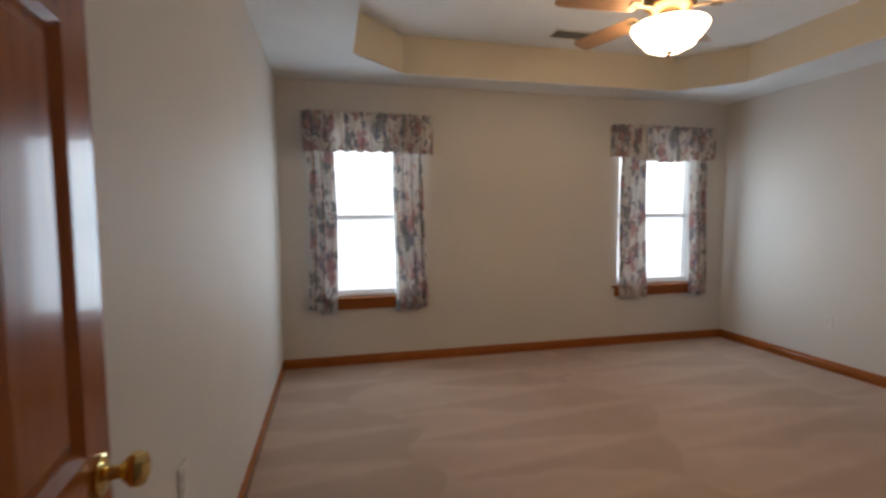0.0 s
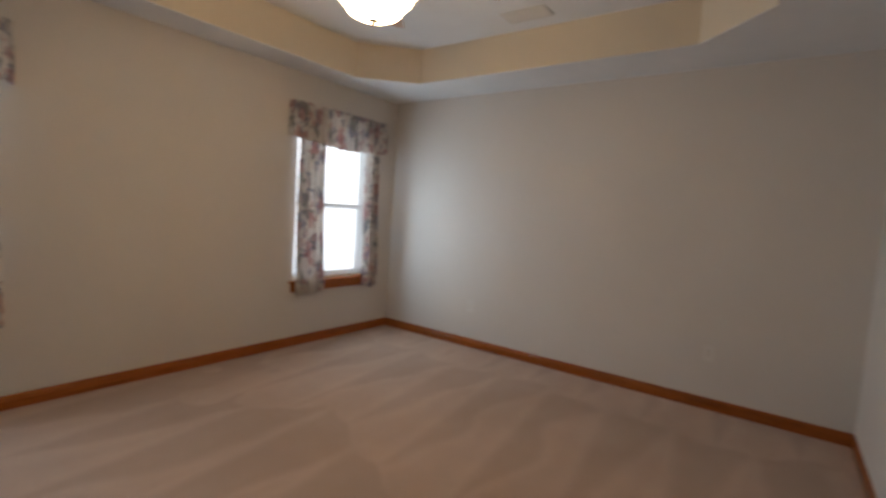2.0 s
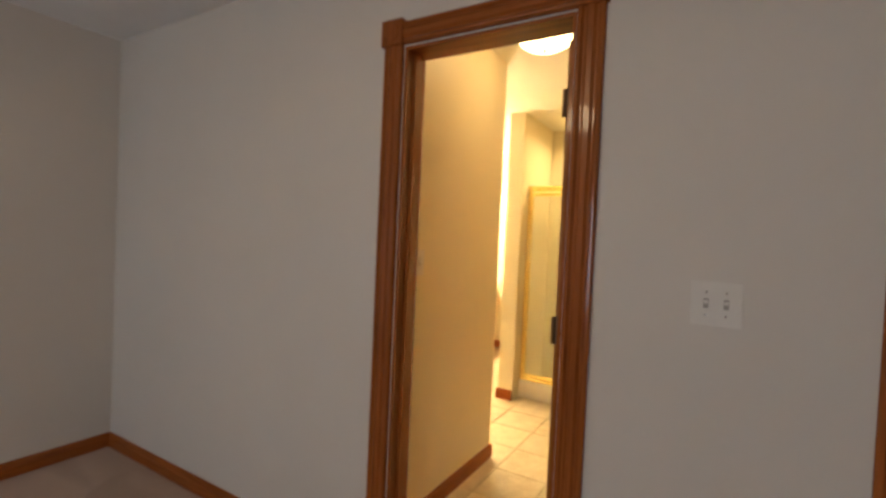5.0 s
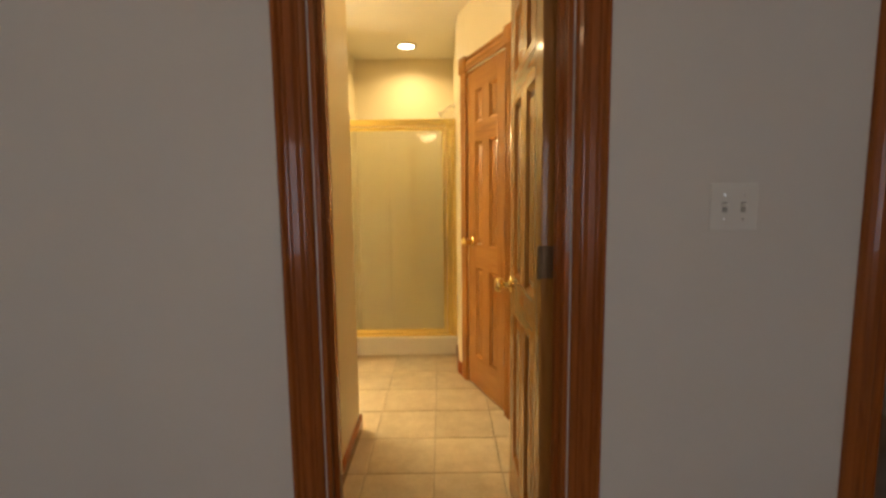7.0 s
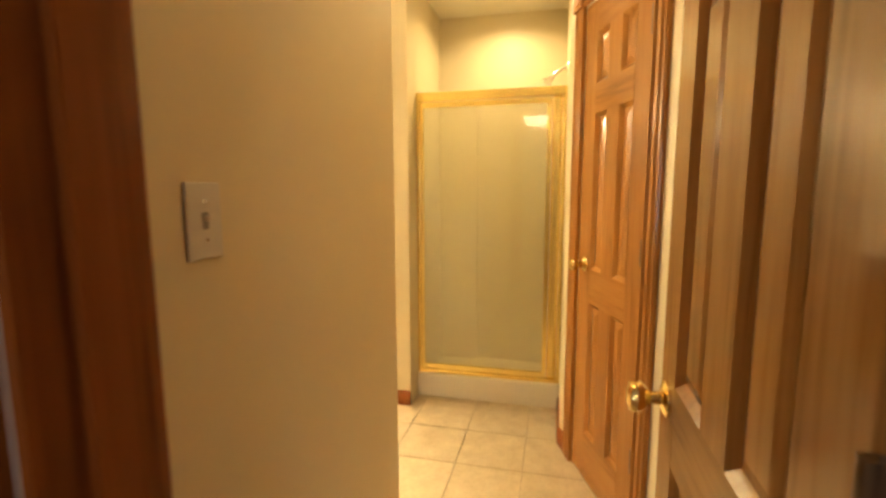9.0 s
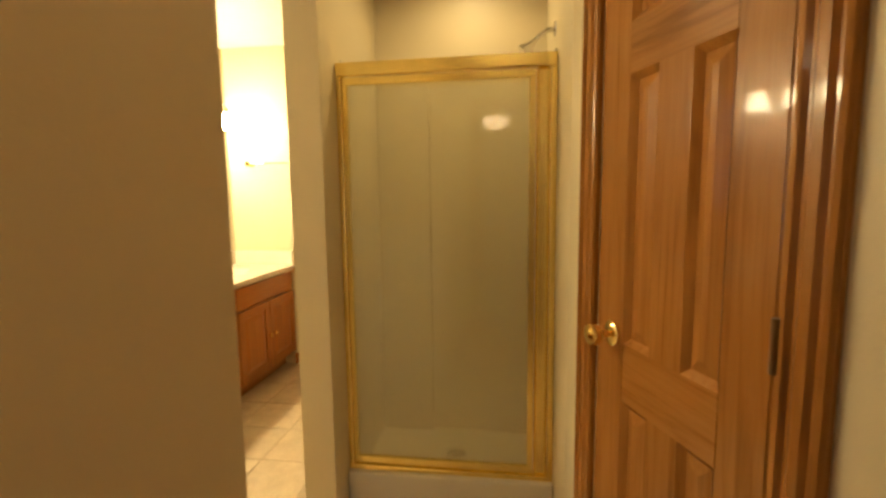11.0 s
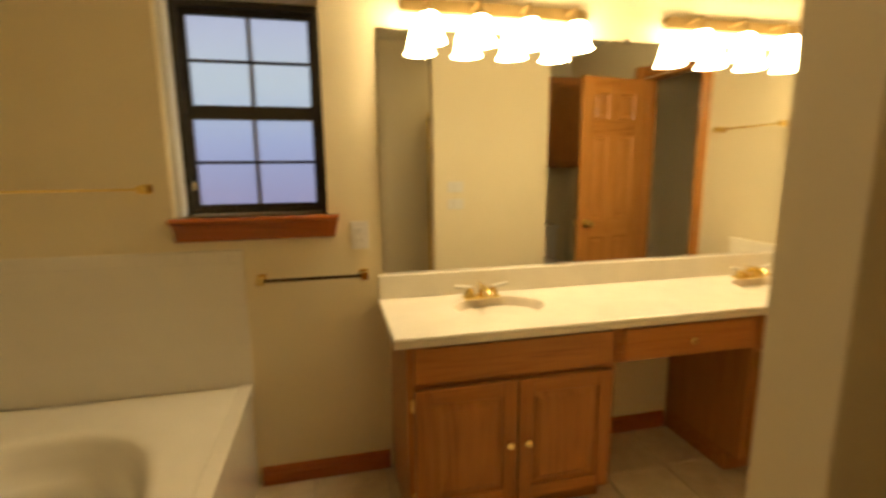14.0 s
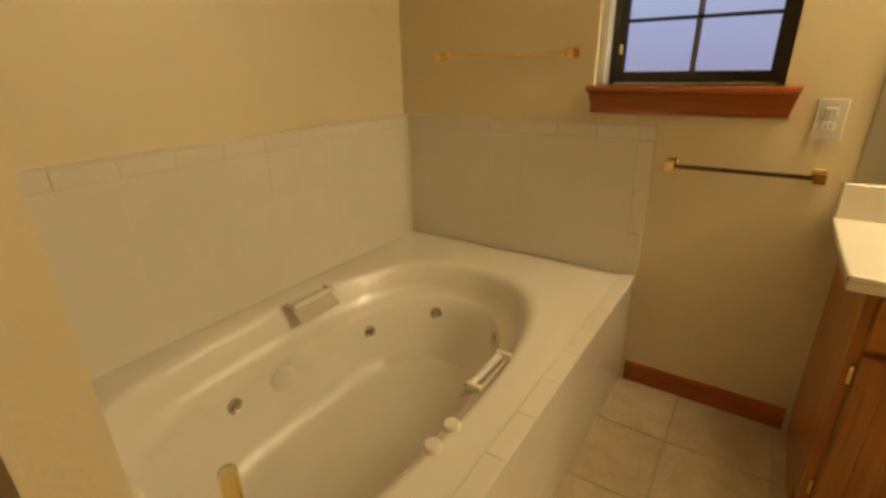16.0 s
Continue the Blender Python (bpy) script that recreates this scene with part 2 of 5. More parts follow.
def lathe(profile, steps=24, axis="z", cap=False):
    """Turns a profile of (radius, height) about an axis."""
    bm = bmesh.new()
    rings = []
    for r, h in profile:
        ring = []
        for i in range(steps):
            a = 2 * math.pi * i / steps
            c, s = r * math.cos(a), r * math.sin(a)
            ring.append({"z": (c, s, h), "x": (h, c, s), "y": (c, h, -s)}[axis])
        rings.append(ring)
    loft(bm, rings, True, cap)
    return bm


def rod(bm, a, b, r, steps=12):
    a, b = Vector(a), Vector(b)
    d = (b - a).normalized()
    u = d.orthogonal().normalized()
    w = d.cross(u)
    ring = lambda p: [p + r * (math.cos(t) * u + math.sin(t) * w) for t in [2 * math.pi * i / steps for i in range(steps)]]
    return loft(bm, [ring(a), ring(b)])


def bent_rod(points, r, steps=10):
    bm = bmesh.new()
    pts = [Vector(p) for p in points]
    rings = []
    u = None
    for i, p in enumerate(pts):
        d = (pts[min(i + 1, len(pts) - 1)] - pts[max(i - 1, 0)]).normalized()
        u = d.orthogonal().normalized() if u is None else (u - u.dot(d) * d).normalized()
        w = d.cross(u)
        rings.append([p + r * (math.cos(t) * u + math.sin(t) * w) for t in [2 * math.pi * k / steps for k in range(steps)]])
    return loft(bm, rings)


def smooth(ob, angle=40):
    for p in ob.data.polygons:
        p.use_smooth = True
    ob.data.set_sharp_from_angle(angle=radians(angle))
    return ob


def part(name, bm, material, parent=None, label="", soft=False):
    bmesh.ops.recalc_face_normals(bm, faces=bm.faces)
    me = bpy.data.meshes.new(name)
    bm.to_mesh(me)
    bm.free()
    me.materials.append(material)
    ob = new(name, me)
    if parent is not None:
        ob.parent = parent
    if label:
        ob["label"] = label
    if soft:
        smooth(ob)
    return ob


def piece(name, mesh, parent, at=(0, 0, 0), rz=0):
    ob = new(name, mesh)
    ob.parent = parent
    ob.matrix_basis = pose(*at, 0, 0, rz)
    return ob


def root(name, m, label, category, group="", kind=""):
    ob = new(name)
    ob.empty_display_size = 0.05
    ob.matrix_world = m
    return tagged(ob, label, category, group, kind)


def set_part(name, bm, material, label, kind="structure", category="", soft=False):
    return tagged(part(name, bm, material, None, "", soft), label, category, "", kind)


def wall(name, axis, p0, p1, u0, u1, z0, z1, holes, material, label):
    """A wall between two planes of an axis, with openings (u0, u1, z0, z1) through it."""
    us = sorted({u0, u1, *[h[0] for h in holes], *[h[1] for h in holes]})
    zs = sorted({z0, z1, *[h[2] for h in holes], *[h[3] for h in holes]})
    bm = bmesh.new()
    for a, b in zip(us, us[1:]):
        for c, d in zip(zs, zs[1:]):
            mid = ((a + b) / 2, (c + d) / 2)
            if any(h[0] < mid[0] < h[1] and h[2] < mid[1] < h[3] for h in holes):
                continue
            box(bm, *((p0, p1, a, b) if axis == "x" else (a, b, p0, p1)), c, d)
    bmesh.ops.remove_doubles(bm, verts=bm.verts, dist=1e-5)
    return set_part(name, bm, material, label, category="wall")


# ---- structure: floors ----
set_part("floor_carpet", boxes((XL - T, XR + T, -0.06, YW + T, -0.1, 0), (-0.72, 1.18, -1.8, -0.06, -0.1, 0)), CARPET,
         "beige cut-pile carpet with vacuum strokes", category="floor")
set_part("floor_bathroom_bed", boxes((0.85, BX + T, -5.45, -0.06, -0.1, -0.005)), GROUT, "tan grout between floor tiles", category="floor")

# ---- structure: bedroom walls ----
DOORS = [(ENTRY[0], ENTRY[1], 0, DOOR_H), (BATH[0], BATH[1], 0, BATH_H)]
W1, W2 = (0.02, 0.93), (2.92, 3.83)
WZ = (0.60, 2.08)
wall("wall_back", "y", -0.06, 0, XL - T, XR + T, 0, H, DOORS, PAINT, "off-white painted bedroom wall with two doorways")
wall("wall_window", "y", YW, YW + 0.16, XL - T, XR + T, 0, H, [(*W1, *WZ), (*W2, *WZ)], PAINT, "off-white painted wall with two windows")
wall("wall_left", "x", XL - T, XL, 0, YW, 0, H, [], PAINT, "plain off-white painted bedroom wall")
wall("wall_right", "x", XR, XR + T, 0, YW, 0, H, [], PAINT, "plain off-white painted bedroom wall")
# unseen hall behind the entry door, added to close off the doorway
wall("wall_hall_left", "x", -0.84, -0.72, -1.92, -0.06, 0, H, [], PAINT, "plain added wall of the unseen hall")
wall("wall_hall_end", "y", -1.92, -1.80, -0.72, 1.18, 0, H, [], PAINT, "plain added wall of the unseen hall")

# ---- structure: bathroom walls ----
wall("wall_bath_north", "y", -T, -0.06, 1.18, BX, 0, H, [DOORS[1]], BATH_PAINT, "cream painted bathroom wall")
wall("wall_bath_hall", "y", -T, -0.06, -0.72, 1.18, 0, H, [DOORS[0]], PAINT, "off-white painted hall wall")
wall("wall_corridor_near", "x", 1.18, 1.30, -1.13, -T, 0, H, [], BATH_PAINT, "cream painted corridor wall")
wall("wall_corridor", "x", CW, CW + CWT, CW_END, -T, 0, H, [], BATH_PAINT, "cream painted wall beside the tub")
BWIN = (-1.575, -1.005, 1.172, 1.985)
wall("wall_bath_window", "x", BX, BX + 0.16, BY - T, -0.06, 0, H, [BWIN], BATH_PAINT, "cream painted wall with a small window")
CLOSET = (2.50, 3.12)
wall("wall_bath_back", "y", BY - T, BY, 0.85, BX, 0, H, [(*CLOSET, 0, DOOR_H)], BATH_PAINT, "cream painted wall with closet doorway")
wall("wall_shower_side", "x", SH[1], PIER, -3.17, SH_F, 0, H, [], BATH_PAINT, "cream painted shower side wall")
wall("wall_shower_back", "y", -3.17, SH_B, 1.30, SH[1], 0, H, [], BATH_PAINT, "cream painted shower back wall")
wall("wall_shower_right", "x", SH[0] - T, SH[0], SH_B, -2.07, 0, H, [], BATH_PAINT, "cream painted shower wall")
wall("wall_nook", "x", 1.18, 1.30, BY, -3.06, 0, H, [], BATH_PAINT, "cream painted nook wall")
wall("wall_closet_left", "x", 1.90, 2.02, -5.45, BY - T, 0, H, [], BATH_PAINT, "pale closet wall")
wall("wall_closet_right", "x", 3.60, 3.72, -5.45, BY - T, 0, H, [], BATH_PAINT, "pale closet wall")
wall("wall_closet_end", "y", -5.57, -5.45, 1.90, 3.72, 0, H, [], BATH_PAINT, "pale closet wall")

# angled wall with the linen closet door: local x runs along it from the shower end, local y points into the closet
A0, A1 = Vector((SH[0], -2.07, 0)), Vector((1.30, -1.13, 0))
ALEN = (A1 - A0).length
ANGLED = Matrix.Translation(A0) @ pose(0, 0, 0, 0, 0, math.degrees(math.atan2((A1 - A0).y, (A1 - A0).x)) )
LINEN = (0.172, 0.708)   # opening along the wall
w_ob = wall("wall_angled", "y", 0.0, T, 0, ALEN, 0, H, [(*LINEN, 0, DOOR_H)], BATH_PAINT, "cream painted angled wall with a door")
w_ob.matrix_world = ANGLED

# ---- structure: ceilings ----
TX, TY, CUT = (0.32, 3.65), (0.61, 3.67), 0.41
OCT = [(TX[0] + CUT, TY[0]), (TX[1] - CUT, TY[0]), (TX[1], TY[0] + CUT), (TX[1], TY[1] - CUT),
       (TX[1] - CUT, TY[1]), (TX[0] + CUT, TY[1]), (TX[0], TY[1] - CUT), (TX[0], TY[0] + CUT)]


def tray_soffit():
    bm = bmesh.new()
    outer = [(TX[0] + CUT, 0), (TX[1] - CUT, 0), (XR, 0), (XR, YW), (TX[1] - CUT, YW), (TX[0] + CUT, YW), (XL, YW), (XL, 0)]
    o = [bm.verts.new((x, y, H)) for x, y in outer]
    i = [bm.verts.new((x, y, H)) for x, y in OCT]
    for f in ((o[0], o[1], i[1], i[0]), (o[1], o[2], i[2], i[1]), (o[2], o[3], i[3], i[2]), (o[3], o[4], i[4], i[3]),
              (o[4], o[5], i[5], i[4]), (o[5], o[6], i[6], i[5]), (o[6], o[7], i[7], i[6]), (o[7], o[0], i[0], i[7])):
        bm.faces.new(f)
    ext = bmesh.ops.extrude_face_region(bm, geom=bm.faces[:])
    bmesh.ops.translate(bm, verts=[v for v in ext["geom"] if isinstance(v, bmesh.types.BMVert)], vec=(0, 0, 0.004))
    return bm


def tray_sides():
    bm = bmesh.new()
    grow = [((x - 2.005) * 1.02 + 2.005, (y - 2.125) * 1.02 + 2.125) for x, y in OCT]
    rings = [[(x, y, z) for x, y in pts] for pts, z in ((OCT, H + 0.005), (OCT, TRAY_H), (grow, TRAY_H), (grow, H + 0.005))]
    loft(bm, rings + [rings[0]], True, False)
    return bm


set_part("ceiling_soffit", tray_soffit(), CEIL, "white textured lower ceiling round the tray", category="ceiling")
set_part("ceiling_tray_side", tray_sides(), TRAY, "cream painted sides of the octagonal tray ceiling", category="ceiling")
set_part("ceiling_tray_top", boxes((TX[0] - 0.1, TX[1] + 0.1, TY[0] - 0.1, TY[1] + 0.1, TRAY_H, TRAY_H + 0.1)), CEIL, "white textured tray ceiling", category="ceiling")
set_part("ceiling_hall", boxes((-0.84, 1.18, -1.92, -0.06, H, H + 0.1)), CEIL, "white added ceiling of the unseen hall", category="ceiling")
set_part("ceiling_bathroom", boxes((0.85, BX + T, -5.57, -0.06, H, H + 0.1)), plain("bath_ceiling_paint", (0.74, 0.70, 0.60), 0.7, bump=0.5, bump_scale=90, vary=0.03, scale=3), "cream textured bathroom ceiling", category="ceiling")


# ---- trim: casings, jambs, baseboards ----
def moulding_profile(width, depth):
    """Fluted casing across its width: (u, d)."""
    return [(0, 0), (0, depth * 0.55), (width * 0.06, depth * 0.9), (width * 0.16, depth), (width * 0.24, depth * 0.6), (width * 0.30, depth * 0.6),
            (width * 0.40, depth * 0.95), (width * 0.60, depth * 0.95), (width * 0.70, depth * 0.6), (width * 0.76, depth * 0.6),
            (width * 0.84, depth), (width * 0.94, depth * 0.9), (width, depth * 0.55), (width, 0)]


CAS, CAS_D = 0.083, 0.02


def strip(width, depth, length, axis):
    """A length of casing: u along x (axis z) or along z (axis x), proud along +y."""
    bm = bmesh.new()
    prof = moulding_profile(width, depth)
    ends = (0, length)
    loft(bm, [[(u, d, e) if axis == "z" else (e, d, u) for u, d in prof] for e in ends])
    return bm


def corner_block(size, depth):
    bm = boxes((0, size, 0, depth, 0, size))
    bevelled(bm, 0.002, 1)
    for r, d0, d1 in ((0.38, depth, depth + 0.004), (0.26, depth + 0.004, depth + 0.001), (0.12, depth + 0.001, depth + 0.005)):
        ring = [[(size / 2 + k * size * math.cos(a), d, size / 2 + k * size * math.sin(a)) for a in [2 * math.pi * i / 16 for i in range(16)]] for k, d in ((r, d0 - 0.002), (r * 0.86, d1))]
        loft(bm, ring)
    return bm


def door_casing(m, w, h, label, sides=(1,), depth=T, stop=0.5, wood=None):
    """Casing with corner blocks and a jamb lining; local x across the opening from 0 to w, local y out of the wall on the first side."""
    OAK = wood or STAINED_OAK
    frame_ob = root("trim_door_casing", m, label, "door casing", "door casings", "structure")
    for side in sides:
        face = 0.0 if side > 0 else -depth
        rot = pose(0, face, 0) if side > 0 else pose(w, face, 0, 0, 0, 180)
        for nm, bm, mt, at in (("casing_leg", strip(CAS, CAS_D, h + 0.004, "z"), OAK["z"], (-CAS - 0.004, 0, 0)),
                               ("casing_leg", strip(CAS, CAS_D, h + 0.004, "z"), OAK["z"], (w + 0.004, 0, 0)),
                               ("casing_head", strip(CAS, CAS_D, w + 0.004, "x"), OAK["x"], (-0.002, 0, h + 0.006)),
                               ("corner_block", corner_block(CAS + 0.012, CAS_D + 0.006), OAK["z"], (-CAS - 0.012, 0, h + 0.004)),
                               ("corner_block", corner_block(CAS + 0.012, CAS_D + 0.006), OAK["z"], (w, 0, h + 0.004))):
            p = part(nm, bm, mt, frame_ob)
            p.matrix_basis = rot @ pose(*at)
    j = 0.012
    part("jamb", boxes((0, j, -depth, 0, 0, h - j)), OAK["z"], frame_ob)
    part("jamb", boxes((w - j, w, -depth, 0, 0, h - j)), OAK["z"], frame_ob)
    part("jamb_head", boxes((0, w, -depth, 0, h - j, h)), OAK["x"], frame_ob)
    s0, s1 = -depth * stop - 0.018, -depth * stop + 0.018
    part("door_stop", boxes((j, j + 0.011, s0, s1, 0, h - j)), OAK["z"], frame_ob)
    part("door_stop", boxes((w - j - 0.011, w - j, s0, s1, 0, h - j)), OAK["z"], frame_ob)
    return frame_ob


door_casing(pose(ENTRY[0], 0, 0), ENTRY[1] - ENTRY[0], DOOR_H, "stained oak door casing with rosette corner blocks", (1,))
door_casing(pose(BATH[0], 0, 0), BATH[1] - BATH[0], BATH_H, "glossy stained oak casing with rosette corner blocks", (1, -1))
door_casing(ANGLED @ pose(LINEN[1], 0, 0, 0, 0, 180), LINEN[1] - LINEN[0], DOOR_H, "oak casing of the linen closet door, warm light in its colour", (1,), wood=WARM_LIT_OAK)
door_casing(pose(CLOSET[0], BY, 0), CLOSET[1] - CLOSET[0], DOOR_H, "oak casing of the walk-in closet, warm light in its colour", (1,), wood=WARM_LIT_OAK)


def baseboard(x0, y0, x1, y1, label="stained oak baseboard", h=0.085, d=0.014, ends=(0, 0)):
    """Runs from a to b with the room on its left hand."""
    a, b = Vector((x0, y0, 0)), Vector((x1, y1, 0))
    length = (b - a).length
    prof = [(0, 0), (d, 0), (d, h * 0.62), (d * 0.75, h * 0.70), (d * 0.8, h * 0.78), (d * 0.4, h * 0.95), (d * 0.3, h), (0, h)]
    bm = bmesh.new()
    loft(bm, [[(e, u, z) for u, z in prof] for e in (ends[0], length - ends[1])])
    ob = set_part("baseboard", bm, OAK["x"], label, category="baseboard")
    ob.matrix_world = Matrix.Translation(a) @ pose(0, 0, 0, 0, 0, math.degrees(math.atan2((b - a).y, (b - a).x)))
    return ob


C = CAS + 0.006
baseboard(XL, YW, XL, 0)
baseboard(XR, YW, XL, YW, ends=(0, 0.0))
baseboard(XR, 0, XR, YW)
baseboard(ENTRY[1] + C, 0, BATH[0] - C, 0)
baseboard(BATH[1] + C, 0, XR, 0)
baseboard(CW, CW_END, CW, -T - CAS_D)
baseboard(CW + CWT, CW_END, CW - 0.0, CW_END, ends=(0, -0.014))
baseboard(BX, -1.80, BX, -1.245)
baseboard(BX, -3.24, BX, -2.62)
baseboard(SH[1], SH_F, PIER, SH_F, ends=(0, -0.014))
baseboard(PIER, SH_F, PIER, -3.17)
baseboard(1.30, -T, 1.30, -1.13)
baseboard(SH[0], -2.07, SH[0], -2.435)
for u0, u1 in ((0, LINEN[0] - C), (LINEN[1] + C, ALEN)):
    p0, p1 = ANGLED @ Vector((u1, 0, 0)), ANGLED @ Vector((u0, 0, 0))
    baseboard(p0.x, p0.y, p1.x, p1.y)
baseboard(CLOSET[1] + C, BY, 3.5, BY)


# ---- doors ----
def knob(parent, x, y, z, sign):
    k = lathe([(0.0, 0.0), (0.032, 0.0), (0.032, 0.006), (0.026, 0.010), (0.012, 0.014), (0.011, 0.030), (0.018, 0.036), (0.027, 0.046), (0.029, 0.056), (0.025, 0.066), (0.012, 0.071), (0.0, 0.072)], 24, "y")
    ob = part("knob", k, BRASS, parent, "polished brass door knob", soft=True)
    ob.matrix_basis = pose(x, y, z) if sign > 0 else pose(x, y, z, 0, 0, 180)
    return ob


def six_panel_door(name, m, w, label, h=2.015, t=0.035, knob_h=0.915, wood=None, knobs=(1, -1)):
    """Hinge edge at local x = 0; faces at y = 0 and y = -t."""
    OAK = wood or WARM_LIT_OAK
    d = root(name, m, label, "door", "panel doors", "structure")
    st, mull = 0.105, 0.10
    rows = [(0.0, 0.215), (0.80, 0.945), (1.585, 1.70), (h - 0.115, h)]
    z0 = 0.008
    part("stile", bevelled(boxes((0, st, -t, 0, z0, h)), 0.002, 1), OAK["z"], d)
    part("stile", bevelled(boxes((w - st, w, -t, 0, z0, h)), 0.002, 1), OAK["z"], d)
    for a, b in rows:
        part("rail", boxes((st, w - st, -t, 0, max(a, z0), b)), OAK["x"], d)
    mx0, mx1 = w / 2 - mull / 2, w / 2 + mull / 2
    for (_, a), (b, _) in zip(rows, rows[1:]):
        part("mullion", boxes((mx0, mx1, -t, 0, a, b)), OAK["z"], d)
        for x0, x1 in ((st, mx0), (mx1, w - st)):
            bm = bmesh.new()
            e, g = 0.012, 0.042
            for s, yo in ((1, 0), (-1, -t)):
                ring = lambda k, dep: [(x0 + k, yo - s * dep, a + k), (x1 - k, yo - s * dep, a + k), (x1 - k, yo - s * dep, b - k), (x0 + k, yo - s * dep, b - k)]
                loft(bm, [ring(0, 0.0), ring(e, 0.009), ring(e + 0.004, 0.013), ring(g, 0.005), ring(g + 0.001, 0.005)], True, False)
                q = ring(g + 0.001, 0.005)
                bm.faces.new([bm.verts.new(p) for p in q])
            part("panel", bm, OAK["z"], d)
    for s in knobs:
        knob(d, w - 0.06, 0 if s > 0 else -t, knob_h, s)
    for z in (0.33, 1.07, 1.81):
        bm = boxes((-0.002, 0.0005, -t, 0, z - 0.045, z + 0.045))
        rod(bm, (-0.005, 0.005, z - 0.045), (-0.005, 0.005, z + 0.045), 0.006)
        part("hinge", bm, BRONZE, d, "dark metal hinge")
    return d


# entry leaf stands open against the left wall
six_panel_door("door_1", pose(ENTRY[0] + 0.004, 0.008, 0, 0, 0, 96.8), 0.762, "glossy stained oak six-panel door standing open against the wall", knob_h=0.895, wood=OAK, knobs=(-1,))
# bathroom leaf stands open into the corridor
six_panel_door("door_2", pose(BATH[0] + 0.016, -0.102, 0, 0, 0, -90.5) @ pose(0, 0.035, 0), 0.60, "glossy oak six-panel door standing open, warm light in its colour", knob_h=0.905)
# linen closet leaf, shut
six_panel_door("door_3", ANGLED @ pose(LINEN[1] - 0.013, -0.002, 0, 0, 0, 180) @ pose(0, 0.0, 0), LINEN[1] - LINEN[0] - 0.026, "oak six-panel linen closet door, shut, warm light in its colour", knob_h=0.96)
# walk-in closet leaf, open into the bathroom
six_panel_door("door_4", pose(CLOSET[0] + 0.015, BY + 0.02, 0, 0, 0, 80), CLOSET[1] - CLOSET[0] - 0.012, "oak six-panel closet door standing open, warm light in its colour")


# ---- bedroom things ----
def backdrop(name, x, y, z, w, h, rz, stops):
    """A plain bright distance outside a window."""
    m, nt, b = nodes_of(name)
    tc = nt.nodes.new("ShaderNodeTexCoord")
    sp = nt.nodes.new("ShaderNodeSeparateXYZ")
    nt.links.new(tc.outputs["Generated"], sp.inputs[0])
    em = nt.nodes.new("ShaderNodeEmission")
    nt.links.new(ramp_of(nt, sp.outputs["Z"], stops), em.inputs["Color"])
    em.inputs["Strength"].default_value = BACKDROP
    nt.links.new(em.outputs[0], nt.nodes["Material Output"].inputs["Surface"])
    ob = set_part("backdrop", boxes((-w / 2, w / 2, 0, 0.01, -h / 2, h / 2)), m, "pale overcast daylight outside the window", category="backdrop")
    ob.matrix_world = pose(x, y, z, 0, 0, rz)
    return ob


BACKDROP = 3.2


